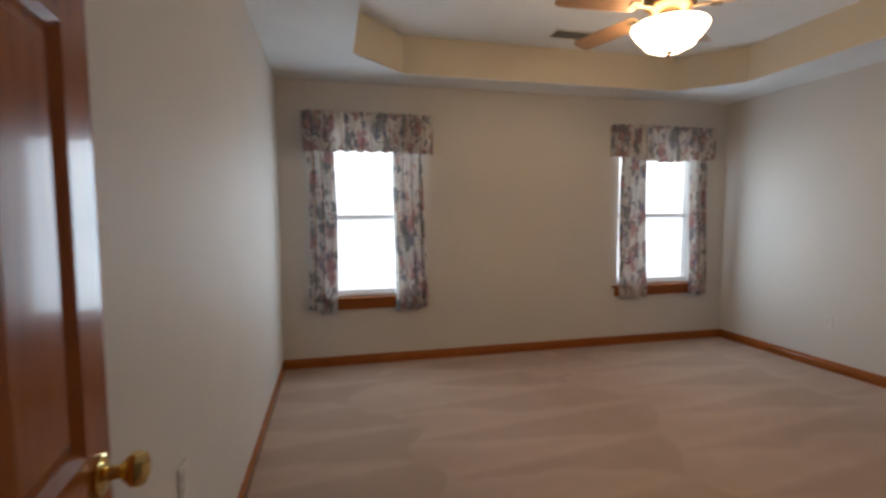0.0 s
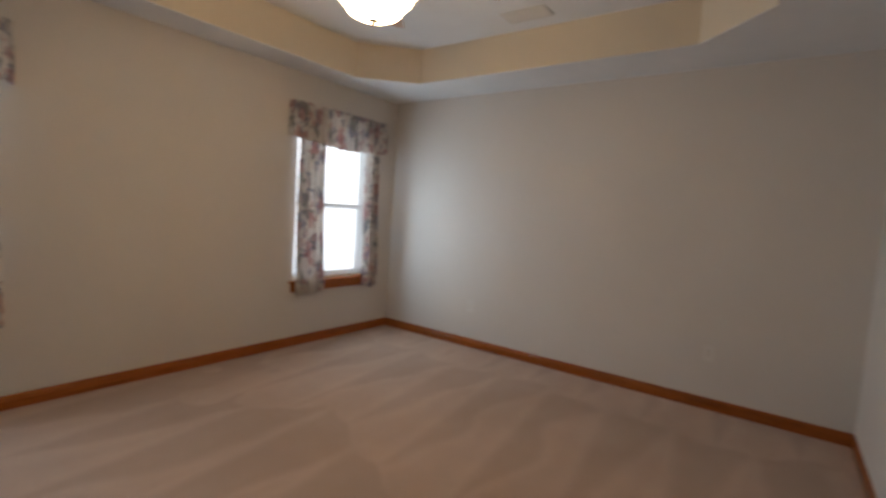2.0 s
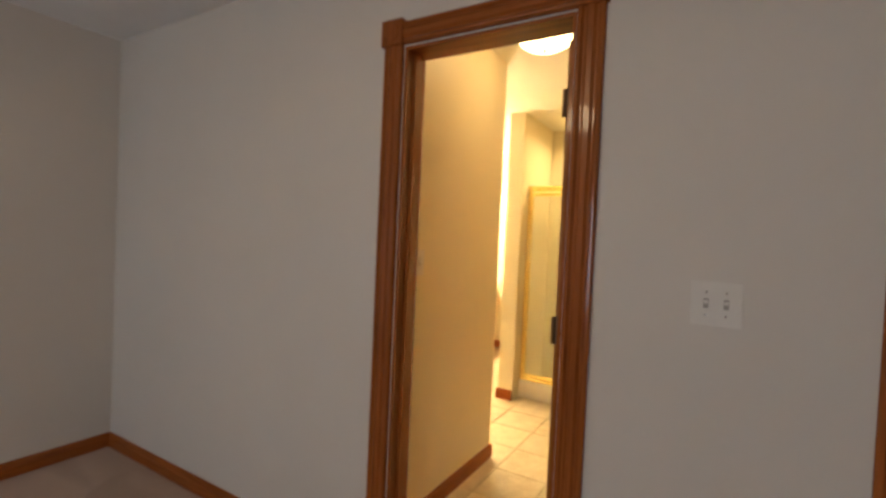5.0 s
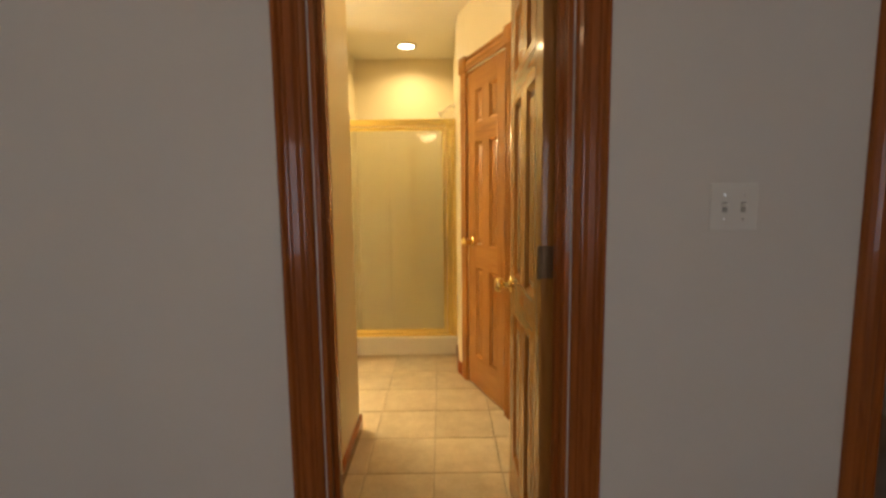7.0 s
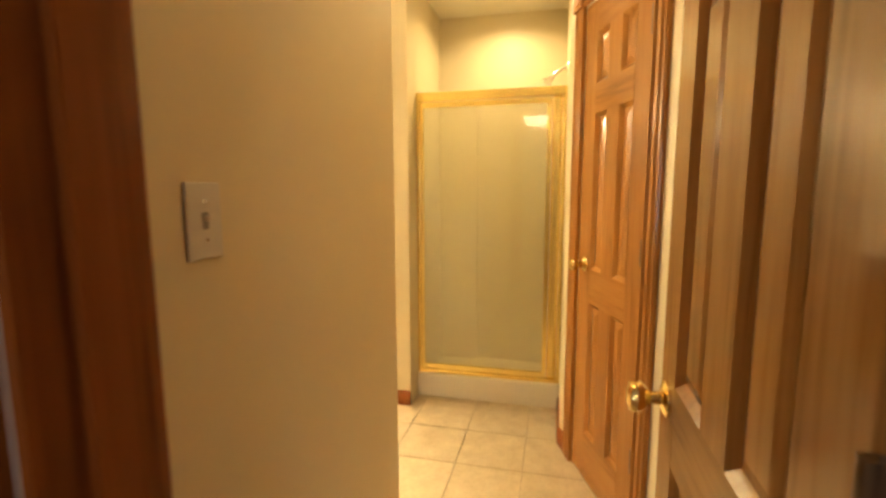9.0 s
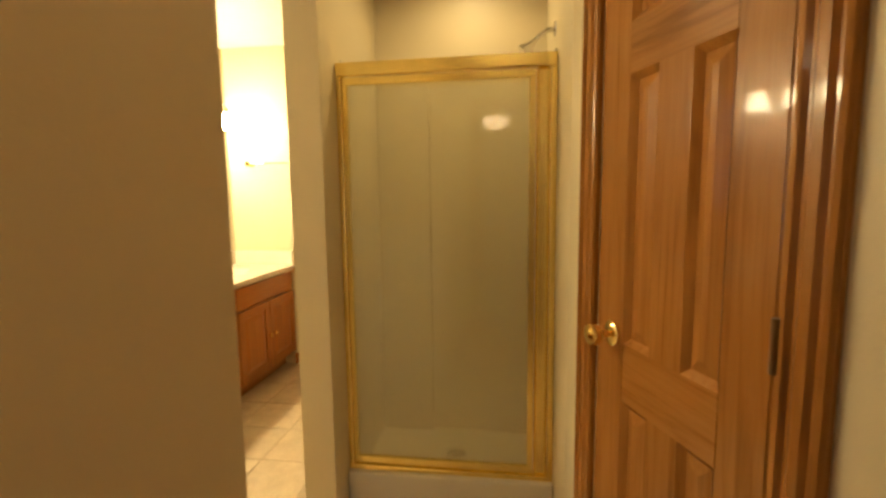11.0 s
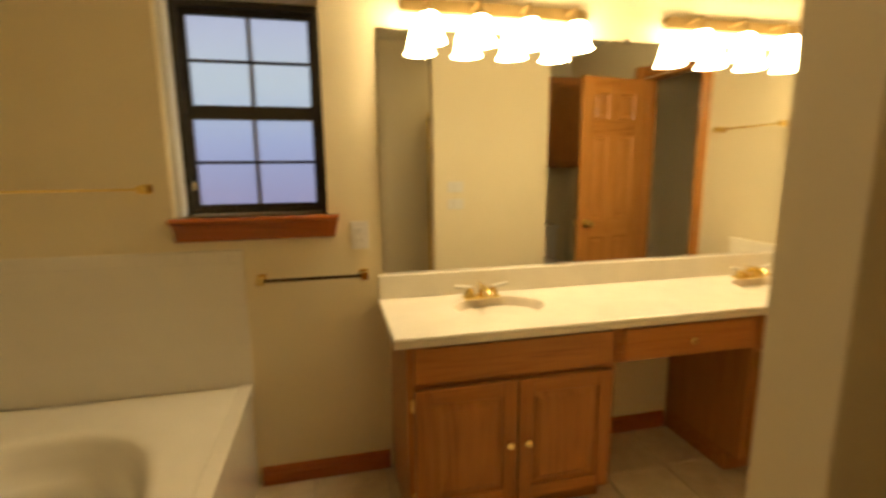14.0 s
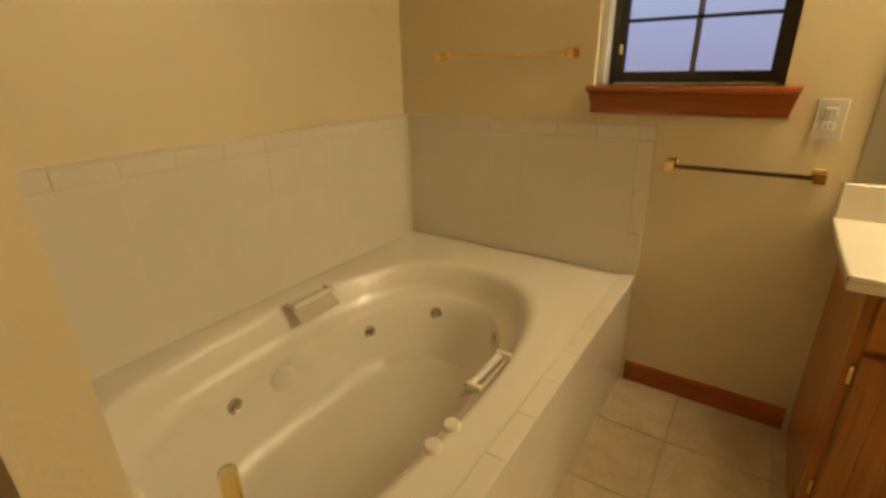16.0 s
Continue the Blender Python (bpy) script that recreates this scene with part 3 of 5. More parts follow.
def bedroom_window(name, x0, x1, watts):
    z0, z1 = WZ
    w, mid = x1 - x0, 1.30
    win = root(name, pose((x0 + x1) / 2, YW, 0), "white double-hung window with closed mini blinds and oak sill", "window", "bedroom windows", "structure")
    a, b = -w / 2, w / 2
    f = 0.045
    part("window_frame", boxes((a, a + f, 0.08, 0.15, z0, z1), (b - f, b, 0.08, 0.15, z0, z1), (a + f, b - f, 0.08, 0.15, z0, z0 + f), (a + f, b - f, 0.08, 0.15, z1 - f, z1)), VINYL, win)
    part("meeting_rail", boxes((a + f, b - f, 0.095, 0.14, mid - 0.022, mid + 0.022)), VINYL, win)
    for c, d in ((z0 + f, mid - 0.022), (mid + 0.022, z1 - f)):
        p = part("pane", boxes((a + f, b - f, 0.115, 0.119, c, d)), CLEAR, win)
        p.visible_shadow = False
    stool = boxes((a - 0.05, b + 0.05, -0.045, 0.0, z0 - 0.022, z0), (a + 0.001, b - 0.001, 0.0, 0.08, z0 - 0.022, z0 + 0.001))
    part("window_sill", stool, OAK["x"], win, "stained oak window stool")
    part("apron", boxes((a - 0.025, b + 0.025, -0.018, -0.0005, z0 - 0.105, z0 - 0.022)), OAK["x"], win, "stained oak apron under the stool")
    window_daylight((x0 + x1) / 2, YW + 0.018, (z0 + z1) / 2, w - 0.04, z1 - z0 - 0.06, 180, watts, (0.69, 0.86, 1.0))
    backdrop("overcast_glow", (x0 + x1) / 2, YW + 0.9, 1.5, 3.2, 3.4, 0, [(0.0, (0.80, 0.88, 1.0)), (1.0, (0.95, 0.98, 1.0))])
    # blind, its slats tilted open
    bl = root("window_blind", pose((x0 + x1) / 2, YW + 0.045, 0), "white metal mini blind hanging in the window", "blind", "mini blinds")
    part("head_rail", bevelled(boxes((a + 0.01, b - 0.01, -0.018, 0.018, z1 - 0.035, z1 - 0.004)), 0.003, 1), BLIND, bl)
    part("bottom_rail", bevelled(boxes((a + 0.012, b - 0.012, -0.012, 0.012, z0 + 0.006, z0 + 0.02)), 0.003, 1), BLIND, bl)
    slat = bmesh.new()
    tilt = radians(24)
    prof = []
    for k in range(5):
        u = -0.0125 + 0.025 * k / 4
        prof.append((u * math.cos(tilt), u * math.sin(tilt) + 0.0022 * (1 - (u / 0.0125) ** 2)))
    prof += [(p, q - 0.0006) for p, q in prof[::-1]]
    loft(slat, [[(e, p, q) for p, q in prof] for e in (a + 0.012, b - 0.012)])
    me = bpy.data.meshes.new("slat")
    bmesh.ops.recalc_face_normals(slat, faces=slat.faces)
    slat.to_mesh(me)
    slat.free()
    me.materials.append(BLIND)
    z = z0 + 0.035
    while z < z1 - 0.045:
        piece("slat", me, bl, (0, 0, z))
        z += 0.0235
    for x in (a + 0.12, b - 0.12):
        cord = bmesh.new()
        rod(cord, (x, 0.0, z0 + 0.015), (x, 0.0, z1 - 0.03), 0.0009, 6)
        part("cord", cord, BLIND, bl)
    return win


def cloth(path, z_of, rows, thick=0.004):
    """Hangs cloth down a path of (x, y, nx, ny); z_of(s) gives its bottom and top."""
    bm = bmesh.new()
    n = len(path)
    front, back = [], []
    for r in range(rows + 1):
        fr, br = [], []
        for i, (x, y, nx, ny, sway) in enumerate(path):
            lo, hi = z_of(i / (n - 1))
            k = r / rows
            z = hi + (lo - hi) * k
            g = sway * (0.55 + 0.45 * k)
            fr.append(bm.verts.new((x + nx * g, y + ny * g, z)))
            br.append(bm.verts.new((x + nx * (g - thick), y + ny * (g - thick), z)))
        front.append(fr)
        back.append(br)
    for r in range(rows):
        for i in range(n - 1):
            bm.faces.new((front[r][i], front[r][i + 1], front[r + 1][i + 1], front[r + 1][i]))
            bm.faces.new((back[r][i], back[r + 1][i], back[r + 1][i + 1], back[r][i + 1]))
    for i in range(n - 1):
        bm.faces.new((front[0][i], back[0][i], back[0][i + 1], front[0][i + 1]))
        bm.faces.new((front[rows][i], front[rows][i + 1], back[rows][i + 1], back[rows][i]))
    for r in range(rows):
        for i in (0, n - 1):
            bm.faces.new((front[r][i], front[r + 1][i], back[r + 1][i], back[r][i]))
    return bm


def curtains(x0, x1, panels, sag, seed):
    rnd = random.Random(seed)
    c = root("window_curtain", pose((x0 + x1) / 2, YW, 0), "floral chintz curtain panels under a gathered valance", "curtain", "bedroom curtains")
    a, b = x0 - (x0 + x1) / 2, x1 - (x0 + x1) / 2
    depth, path = 0.10, []
    ph = [rnd.uniform(0, 6.28) for _ in range(4)]
    fold = lambda s: 0.009 * math.sin(s * 95 + ph[0]) + 0.006 * math.sin(s * 57 + ph[1]) + 0.004 * math.sin(s * 170 + ph[2])
    for k in range(7):
        path.append((a, -depth * k / 6, -1, 0, 0.3 * fold(k * 0.02)))
    for k in range(1, 130):
        s = k / 130
        path.append((a + (b - a) * s, -depth, 0, -1, fold(s * (b - a))))
    for k in range(7):
        path.append((b, -depth * (1 - k / 6), 1, 0, 0.3 * fold(k * 0.02)))
    def edge(s):
        return 1.845 + sag * (math.cos(s * 2 * math.pi) * 0.5) + 0.006 * math.sin(s * 70 + ph[3]), 2.172 + 0.004 * math.sin(s * 90)
    part("valance", cloth(path, edge, 8), CHINTZ, c, "gathered floral valance", soft=True)
    part("valance_board", boxes((a + 0.012, b - 0.012, -depth + 0.018, -0.001, 2.13, 2.148)), VINYL, c)
    for p0, p1, lean in panels:
        q0, q1 = p0 - (x0 + x1) / 2, p1 - (x0 + x1) / 2
        path = []
        ph2 = [rnd.uniform(0, 6.28) for _ in range(3)]
        for k in range(70):
            s = k / 69
            path.append((q0 + (q1 - q0) * s, -0.062, 0, -1, 0.020 * math.sin(s * 21 + ph2[0]) + 0.008 * math.sin(s * 44 + ph2[1])))
        bottom = 0.485 + rnd.uniform(-0.008, 0.008)
        bm = cloth(path, lambda s: (bottom + 0.012 * math.sin(s * 9 + ph2[2]) + lean * (s - 0.5), 2.12), 14)
        for v in bm.verts:
            v.co.x += 0.016 * math.sin((2.12 - v.co.z) * 2.3 + ph2[1]) + (v.co.x - (q0 + q1) / 2) * 0.10 * ((2.12 - v.co.z) / 1.6 - 0.5)
        part("curtain_panel", bm, CHINTZ, c, "narrow floral curtain panel", soft=True)
    rodbm = bmesh.new()
    rod(rodbm, (a + 0.02, -0.062, 2.10), (b - 0.02, -0.062, 2.10), 0.008)
    part("curtain_rod", rodbm, VINYL, c)
    return c


bedroom_window("window_1", *W1, WINDOW_WATTS)
bedroom_window("window_2", *W2, WINDOW_WATTS)
curtains(-0.07, 1.022, [(-0.05, 0.18, -0.05), (0.68, 0.95, 0.02)], 0.0, 5)
curtains(2.816, 3.945, [(2.905, 3.19, 0.0), (3.71, 3.92, 0.0)], 0.05, 9)


def ceiling_fan(x, y, z_low, first):
    fan = root("ceiling_fan", pose(x, y, 0), "five-blade ceiling fan with lit frosted bowl light", "ceiling fan")
    z = z_low
    part("canopy", lathe([(0.0, TRAY_H), (0.075, TRAY_H), (0.072, TRAY_H - 0.03), (0.03, TRAY_H - 0.06), (0.014, TRAY_H - 0.062)], 28), BRASS, fan, "antique brass canopy", soft=True)
    rd = bmesh.new()
    rod(rd, (0, 0, z + 0.38), (0, 0, TRAY_H - 0.055), 0.013)
    part("downrod", rd, BRASS, fan)
    part("motor_housing", lathe([(0.0, z + 0.40), (0.05, z + 0.395), (0.12, z + 0.365), (0.135, z + 0.33), (0.135, z + 0.285), (0.11, z + 0.255), (0.07, z + 0.235), (0.06, z + 0.20), (0.085, z + 0.185), (0.085, z + 0.165), (0.0, z + 0.16)], 32), FAN_METAL, fan, "antique bronze motor housing", soft=True)
    part("bowl", lathe([(0.012, z + 0.028), (0.07, z + 0.036), (0.125, z + 0.062), (0.15, z + 0.095), (0.178, z + 0.125), (0.195, z + 0.155), (0.198, z + 0.168), (0.190, z + 0.168), (0.172, z + 0.13), (0.14, z + 0.098), (0.10, z + 0.062), (0.02, z + 0.04)], 32), FAN_BOWL, fan, "lit frosted glass bowl", soft=True)
    part("finial", lathe([(0.0, z), (0.008, z + 0.003), (0.011, z + 0.012), (0.007, z + 0.018), (0.026, z + 0.026), (0.028, z + 0.031), (0.0, z + 0.038)], 18), FAN_METAL, fan, "bronze finial", soft=True)
    blade, iron = bmesh.new(), bmesh.new()
    outline = [(0.20, 0.052), (0.24, 0.060), (0.40, 0.066), (0.58, 0.070), (0.645, 0.068), (0.668, 0.050), (0.675, 0.0)]
    pts = [(r, w) for r, w in outline] + [(r, -w) for r, w in outline[-2::-1]]
    pitch = radians(12)
    loft(blade, [[(r, w * math.cos(pitch), w * math.sin(pitch) + h) for r, w in pts] for h in (0.0, 0.006)])
    box(iron, 0.10, 0.22, -0.016, 0.016, -0.004, 0.002)
    box(iron, 0.20, 0.255, -0.042, 0.042, -0.004, 0.0)
    bl = iron_mesh = None
    for k in range(5):
        rz = first + 72 * k
        if bl is None:
            bl = part("blade", blade, BLADE_OAK, fan, "wood-grain fan blade")
            iron_mesh = part("blade_iron", iron, FAN_METAL, fan)
            bl.matrix_basis = iron_mesh.matrix_basis = pose(0, 0, z + 0.262, 0, 0, rz)
        else:
            piece("blade", bl.data, fan, (0, 0, z + 0.262), rz)["label"] = "wood-grain fan blade"
            piece("blade_iron", iron_mesh.data, fan, (0, 0, z + 0.262), rz)
    return fan


FAN_METAL = plain("antique_bronze", (0.16, 0.10, 0.05), 0.35, 0.9, 0.1, 30)
BLADE_OAK = oak("fan_blade_oak", "x", (0.20, 0.10, 0.05), (0.42, 0.26, 0.15), 0.45)
ceiling_fan(2.0, 2.19, 2.18, 35)


def ceiling_vent(x, y, rz):
    v = root("ceiling_vent", pose(x, y, TRAY_H, 0, 0, rz), "white louvred metal ceiling vent", "vent", "ceiling vents")
    part("frame", boxes((-0.17, 0.17, -0.09, -0.07, -0.008, 0), (-0.17, 0.17, 0.07, 0.09, -0.008, 0), (-0.17, -0.15, -0.07, 0.07, -0.008, 0), (0.15, 0.17, -0.07, 0.07, -0.008, 0)), WHITE_PLASTIC, v)
    # flat near-black sheet, coloured as the shade of the duct
    part("backing", boxes((-0.15, 0.15, -0.07, 0.07, -0.002, -0.0005)), DARK_SLOT, v, "dark sheet for the shade behind the louvres")
    sl = bmesh.new()
    loft(sl, [[(e, -0.006, -0.012), (e, 0.006, -0.003), (e, 0.006, -0.002), (e, -0.006, -0.011)] for e in (-0.15, 0.15)])
    first = part("slat", sl, WHITE_PLASTIC, v)
    first.matrix_basis = pose(0, -0.06, 0)
    for k in range(1, 9):
        piece("slat", first.data, v, (0, -0.06 + 0.015 * k, 0))


ceiling_vent(2.03, 3.36, 0)
ceiling_vent(3.40, 2.10, 90)


def wall_plate(name, m, w, h, label, kind):
    """Local x across, y out of the wall, z up; toggles, rockers or sockets on it."""
    p = root(name, m, label, "switch" if kind in ("toggle", "rocker") else "outlet", "wall plates")
    part("plate", bevelled(boxes((-w / 2, w / 2, 0, 0.006, -h / 2, h / 2)), 0.003, 2), WHITE_PLASTIC, p)
    n = 2 if w > 0.1 and kind == "toggle" else 1
    for k in range(n):
        x = (k - (n - 1) / 2) * 0.046
        if kind == "toggle":
            part("slot", boxes((x - 0.006, x + 0.006, 0.006, 0.0065, -0.013, 0.013)), TOGGLE_SLOT, p, "toggle slot")
            bm = boxes((x - 0.0045, x + 0.0045, 0.004, 0.017, 0.000, 0.009))
            part("toggle", bevelled(bm, 0.0015, 1), WHITE_PLASTIC, p, "white toggle")
            zs = (-0.03, 0.03)
        elif kind == "rocker":
            part("rocker", bevelled(boxes((x - 0.016, x + 0.016, 0.005, 0.010, -0.033, 0.033)), 0.002, 1), WHITE_PLASTIC, p)
            zs = (-0.048, 0.048)
        else:
            for z in (-0.02, 0.02):
                part("socket", bevelled(boxes((x - 0.016, x + 0.016, 0.005, 0.0085, z - 0.014, z + 0.014)), 0.003, 1), WHITE_PLASTIC, p)
                for dx in (-0.006, 0.006):
                    part("socket_slot", boxes((x + dx - 0.001, x + dx + 0.001, 0.0085, 0.0088, z - 0.004, z + 0.005)), DARK_SLOT, p)
            zs = (0.0,)
        for z in zs:
            part("screw", lathe([(0.0, 0.0075), (0.003, 0.007), (0.003, 0.006)], 10, "y"), CHROME, p).location = (x, 0, z)
    return p


wall_plate("light_switch", pose(1.036, 0, 1.217), 0.118, 0.117, "white double toggle switch plate on bedroom wall", "toggle")
wall_plate("wall_outlet", pose(XR, 0.833, 0.41, 0, 0, 90), 0.07, 0.115, "white duplex outlet low on the wall", "socket")
wall_plate("wall_outlet", pose(XR, 2.885, 0.40, 0, 0, 90), 0.07, 0.115, "white duplex outlet low on the wall", "socket")
wall_plate("wall_outlet", pose(XL, 1.28, 0.56, 0, 0, -90), 0.07, 0.115, "white duplex outlet low on the wall", "socket")
wall_plate("light_switch", pose(CW, -0.371, 1.238, 0, 0, 90), 0.072, 0.117, "cream toggle switch plate on corridor wall", "toggle")
strike = root("strike_plate", pose(BATH[1] - 0.012, -0.06, 0.92), "brass strike plate on the oak jamb", "strike plate")
part("plate", boxes((-0.0015, 0, -0.014, 0.014, -0.03, 0.03)), BRASS, strike)
part("latch_hole", boxes((-0.002, -0.0016, -0.006, 0.006, -0.011, 0.011)), DARK_SLOT, strike)


# ---- bathroom things ----
def bath_window():
    y0, y1, z0, z1 = BWIN
    w = y1 - y0
    win = root("window_3", pose(BX, (y0 + y1) / 2, 0, 0, 0, -90), "small dark-framed frosted window with oak sill", "window", "", "structure")
    a0, a, b, mid = -w / 2, -w / 2 + 0.028, w / 2, 1.555
    f = 0.024
    part("jamb_liner", bevelled(boxes((a0, a, 0.03, 0.15, z0, z1)), 0.003, 1), VINYL, win, "white painted jamb liner")
    part("window_frame", boxes((a, a + f, 0.085, 0.15, z0, z1), (b - f, b, 0.085, 0.15, z0, z1), (a + f, b - f, 0.085, 0.15, z0, z0 + f), (a + f, b - f, 0.085, 0.15, z1 - f, z1)), BLACK_FRAME, win, "dark bronze window frame")
    part("track", boxes((a + f, b - f, 0.070, 0.0845, z0 + 0.001, z0 + 0.006)), VINYL, win, "pale sill track")
    g, cm = 0.022, (a + b) / 2
    for c, d, y, foot in ((mid - 0.005, z1 - f, 0.118, 0.054), (z0 + f, mid + 0.015, 0.095, 0.018)):
        sash = part("sash", boxes((a + f, a + f + g, y, y + 0.022, c, d), (b - f - g, b - f, y, y + 0.022, c, d), (a + f + g, b - f - g, y, y + 0.022, c, c + foot), (a + f + g, b - f - g, y, y + 0.022, d - g, d)), BLACK_FRAME, win, "dark bronze sash")
        pz0, pz1 = c + foot, d - g
        part("muntin", boxes((cm - 0.009, cm + 0.009, y + 0.013, y + 0.017, pz0, pz1)), MUNTIN, sash, "grey muntin inside the pane")
        part("muntin", boxes((a + f + g, b - f - g, y + 0.002, y + 0.008, (pz0 + pz1) / 2 - 0.006, (pz0 + pz1) / 2 + 0.006)), BLACK_FRAME, sash)
        pane = part("pane", boxes((a + f + g, b - f - g, y + 0.009, y + 0.012, pz0, pz1)), FROST, sash, "frosted window pane")
        pane.visible_shadow = False
    latch = bevelled(boxes((a + f + 0.002, a + f + 0.016, 0.082, 0.095, z0 + 0.10, z0 + 0.135)), 0.002, 1)
    part("latch", latch, CHROME, win, "small metal sash latch")
    sill = bmesh.new()
    prof = [(0.08, 0.0), (-0.05, 0.0), (-0.056, -0.006), (-0.056, -0.016), (-0.048, -0.022), (-0.03, -0.026), (-0.03, -0.040), (-0.024, -0.080), (-0.018, -0.092), (-0.001, -0.092), (-0.001, -0.022), (0.08, -0.022)]
    loft(sill, [[(e, p, z0 + q) for p, q in prof] for e in (a0 + 0.001, b - 0.001)])
    part("window_sill", sill, OAK["x"], win, "moulded stained oak window sill")
    for s0, s1 in ((a0 - 0.012, a0 + 0.001), (b - 0.001, b + 0.045)):
        end = bmesh.new()
        lo, hi = (0.012, 0) if s0 < 0 else (0, -0.012)
        pr = [p for p in prof if p[0] < 0.0]
        loft(end, [[(s0 + (0.02 * min(1, -q / 0.09) if s0 < 0 else 0), p, z0 + q) for p, q in [(-0.001, 0.0)] + pr[:-1]], [(s1 - (0.02 * min(1, -q / 0.09) if s0 > 0 else 0), p, z0 + q) for p, q in [(-0.001, 0.0)] + pr[:-1]]])
        part("sill_horn", end, OAK["x"], win)
    backdrop("evening_sky_glow", BX + 0.9, (y0 + y1) / 2, 1.5, 3.0, 2.6, -90, [(0.0, (0.45, 0.38, 0.52)), (0.36, (0.50, 0.46, 0.68)), (0.50, (0.55, 0.64, 0.95)), (0.62, (0.85, 0.98, 1.0)), (0.75, (0.75, 0.80, 1.0)), (1.0, (0.60, 0.62, 0.80))])
    return win


MUNTIN = plain("grey_muntin", (0.20, 0.21, 0.25), 0.6)
bath_window()


def towel_bar(m, length, label, bar_mat, r=0.006):
    """Posts at local x = +-length/2, standing out along +y."""
    t = root("towel_bar", m, label, "towel bar", "towel bars")
    for s in (-1, 1):
        bm = boxes((s * length / 2 - 0.019, s * length / 2 + 0.019, 0, 0.008, -0.019, 0.019))
        bevelled(bm, 0.003, 1)
        box(bm, s * length / 2 - 0.010, s * length / 2 + 0.010, 0.008, 0.045, -0.010, 0.010)
        box(bm, s * length / 2 - 0.015, s * length / 2 + 0.015, 0.042, 0.068, -0.015, 0.015)
        part("post", bm, BRASS, t, "polished brass post")
    bm = bmesh.new()
    rod(bm, (-length / 2, 0.055, 0), (length / 2, 0.055, 0), r)
    part("bar", bm, bar_mat, t)
    return t


towel_bar(pose(BX, (-1.304 - 1.71) / 2, 0.918, 0, 0, 90), 0.406, "towel bar with brass posts, dark reflection coloured into its rod", DARK_REFLECTION_BRASS, 0.007)
towel_bar(pose(BX, (-0.367 - 0.927) / 2, 1.284, 0, 0, 90), 0.56, "brass towel bar with pale rod above tub", BRASS, 0.005)
towel_bar(pose(3.56, BY, 1.575), 0.45, "brass towel bar beside the mirror", BRASS)

wall_plate("wall_outlet", pose(BX, -1.70, 1.08, 0, 0, 90), 0.072, 0.117, "cream grounded outlet beside the mirror", "socket")
wall_plate("light_switch", pose(PIER, -2.46, 1.215, 0, 0, -90), 0.117, 0.075, "cream switch plate on the shower wall", "rocker")
wall_plate("light_switch", pose(PIER, -2.46, 1.09, 0, 0, -90), 0.117, 0.075, "cream switch plate on the shower wall", "rocker")

# ---- vanity ----
VX, VZ = 3.473, 0.80
BASINS = [(3.748, -2.235), (3.748, -3.60)]
BA, BB = 0.133, 0.19


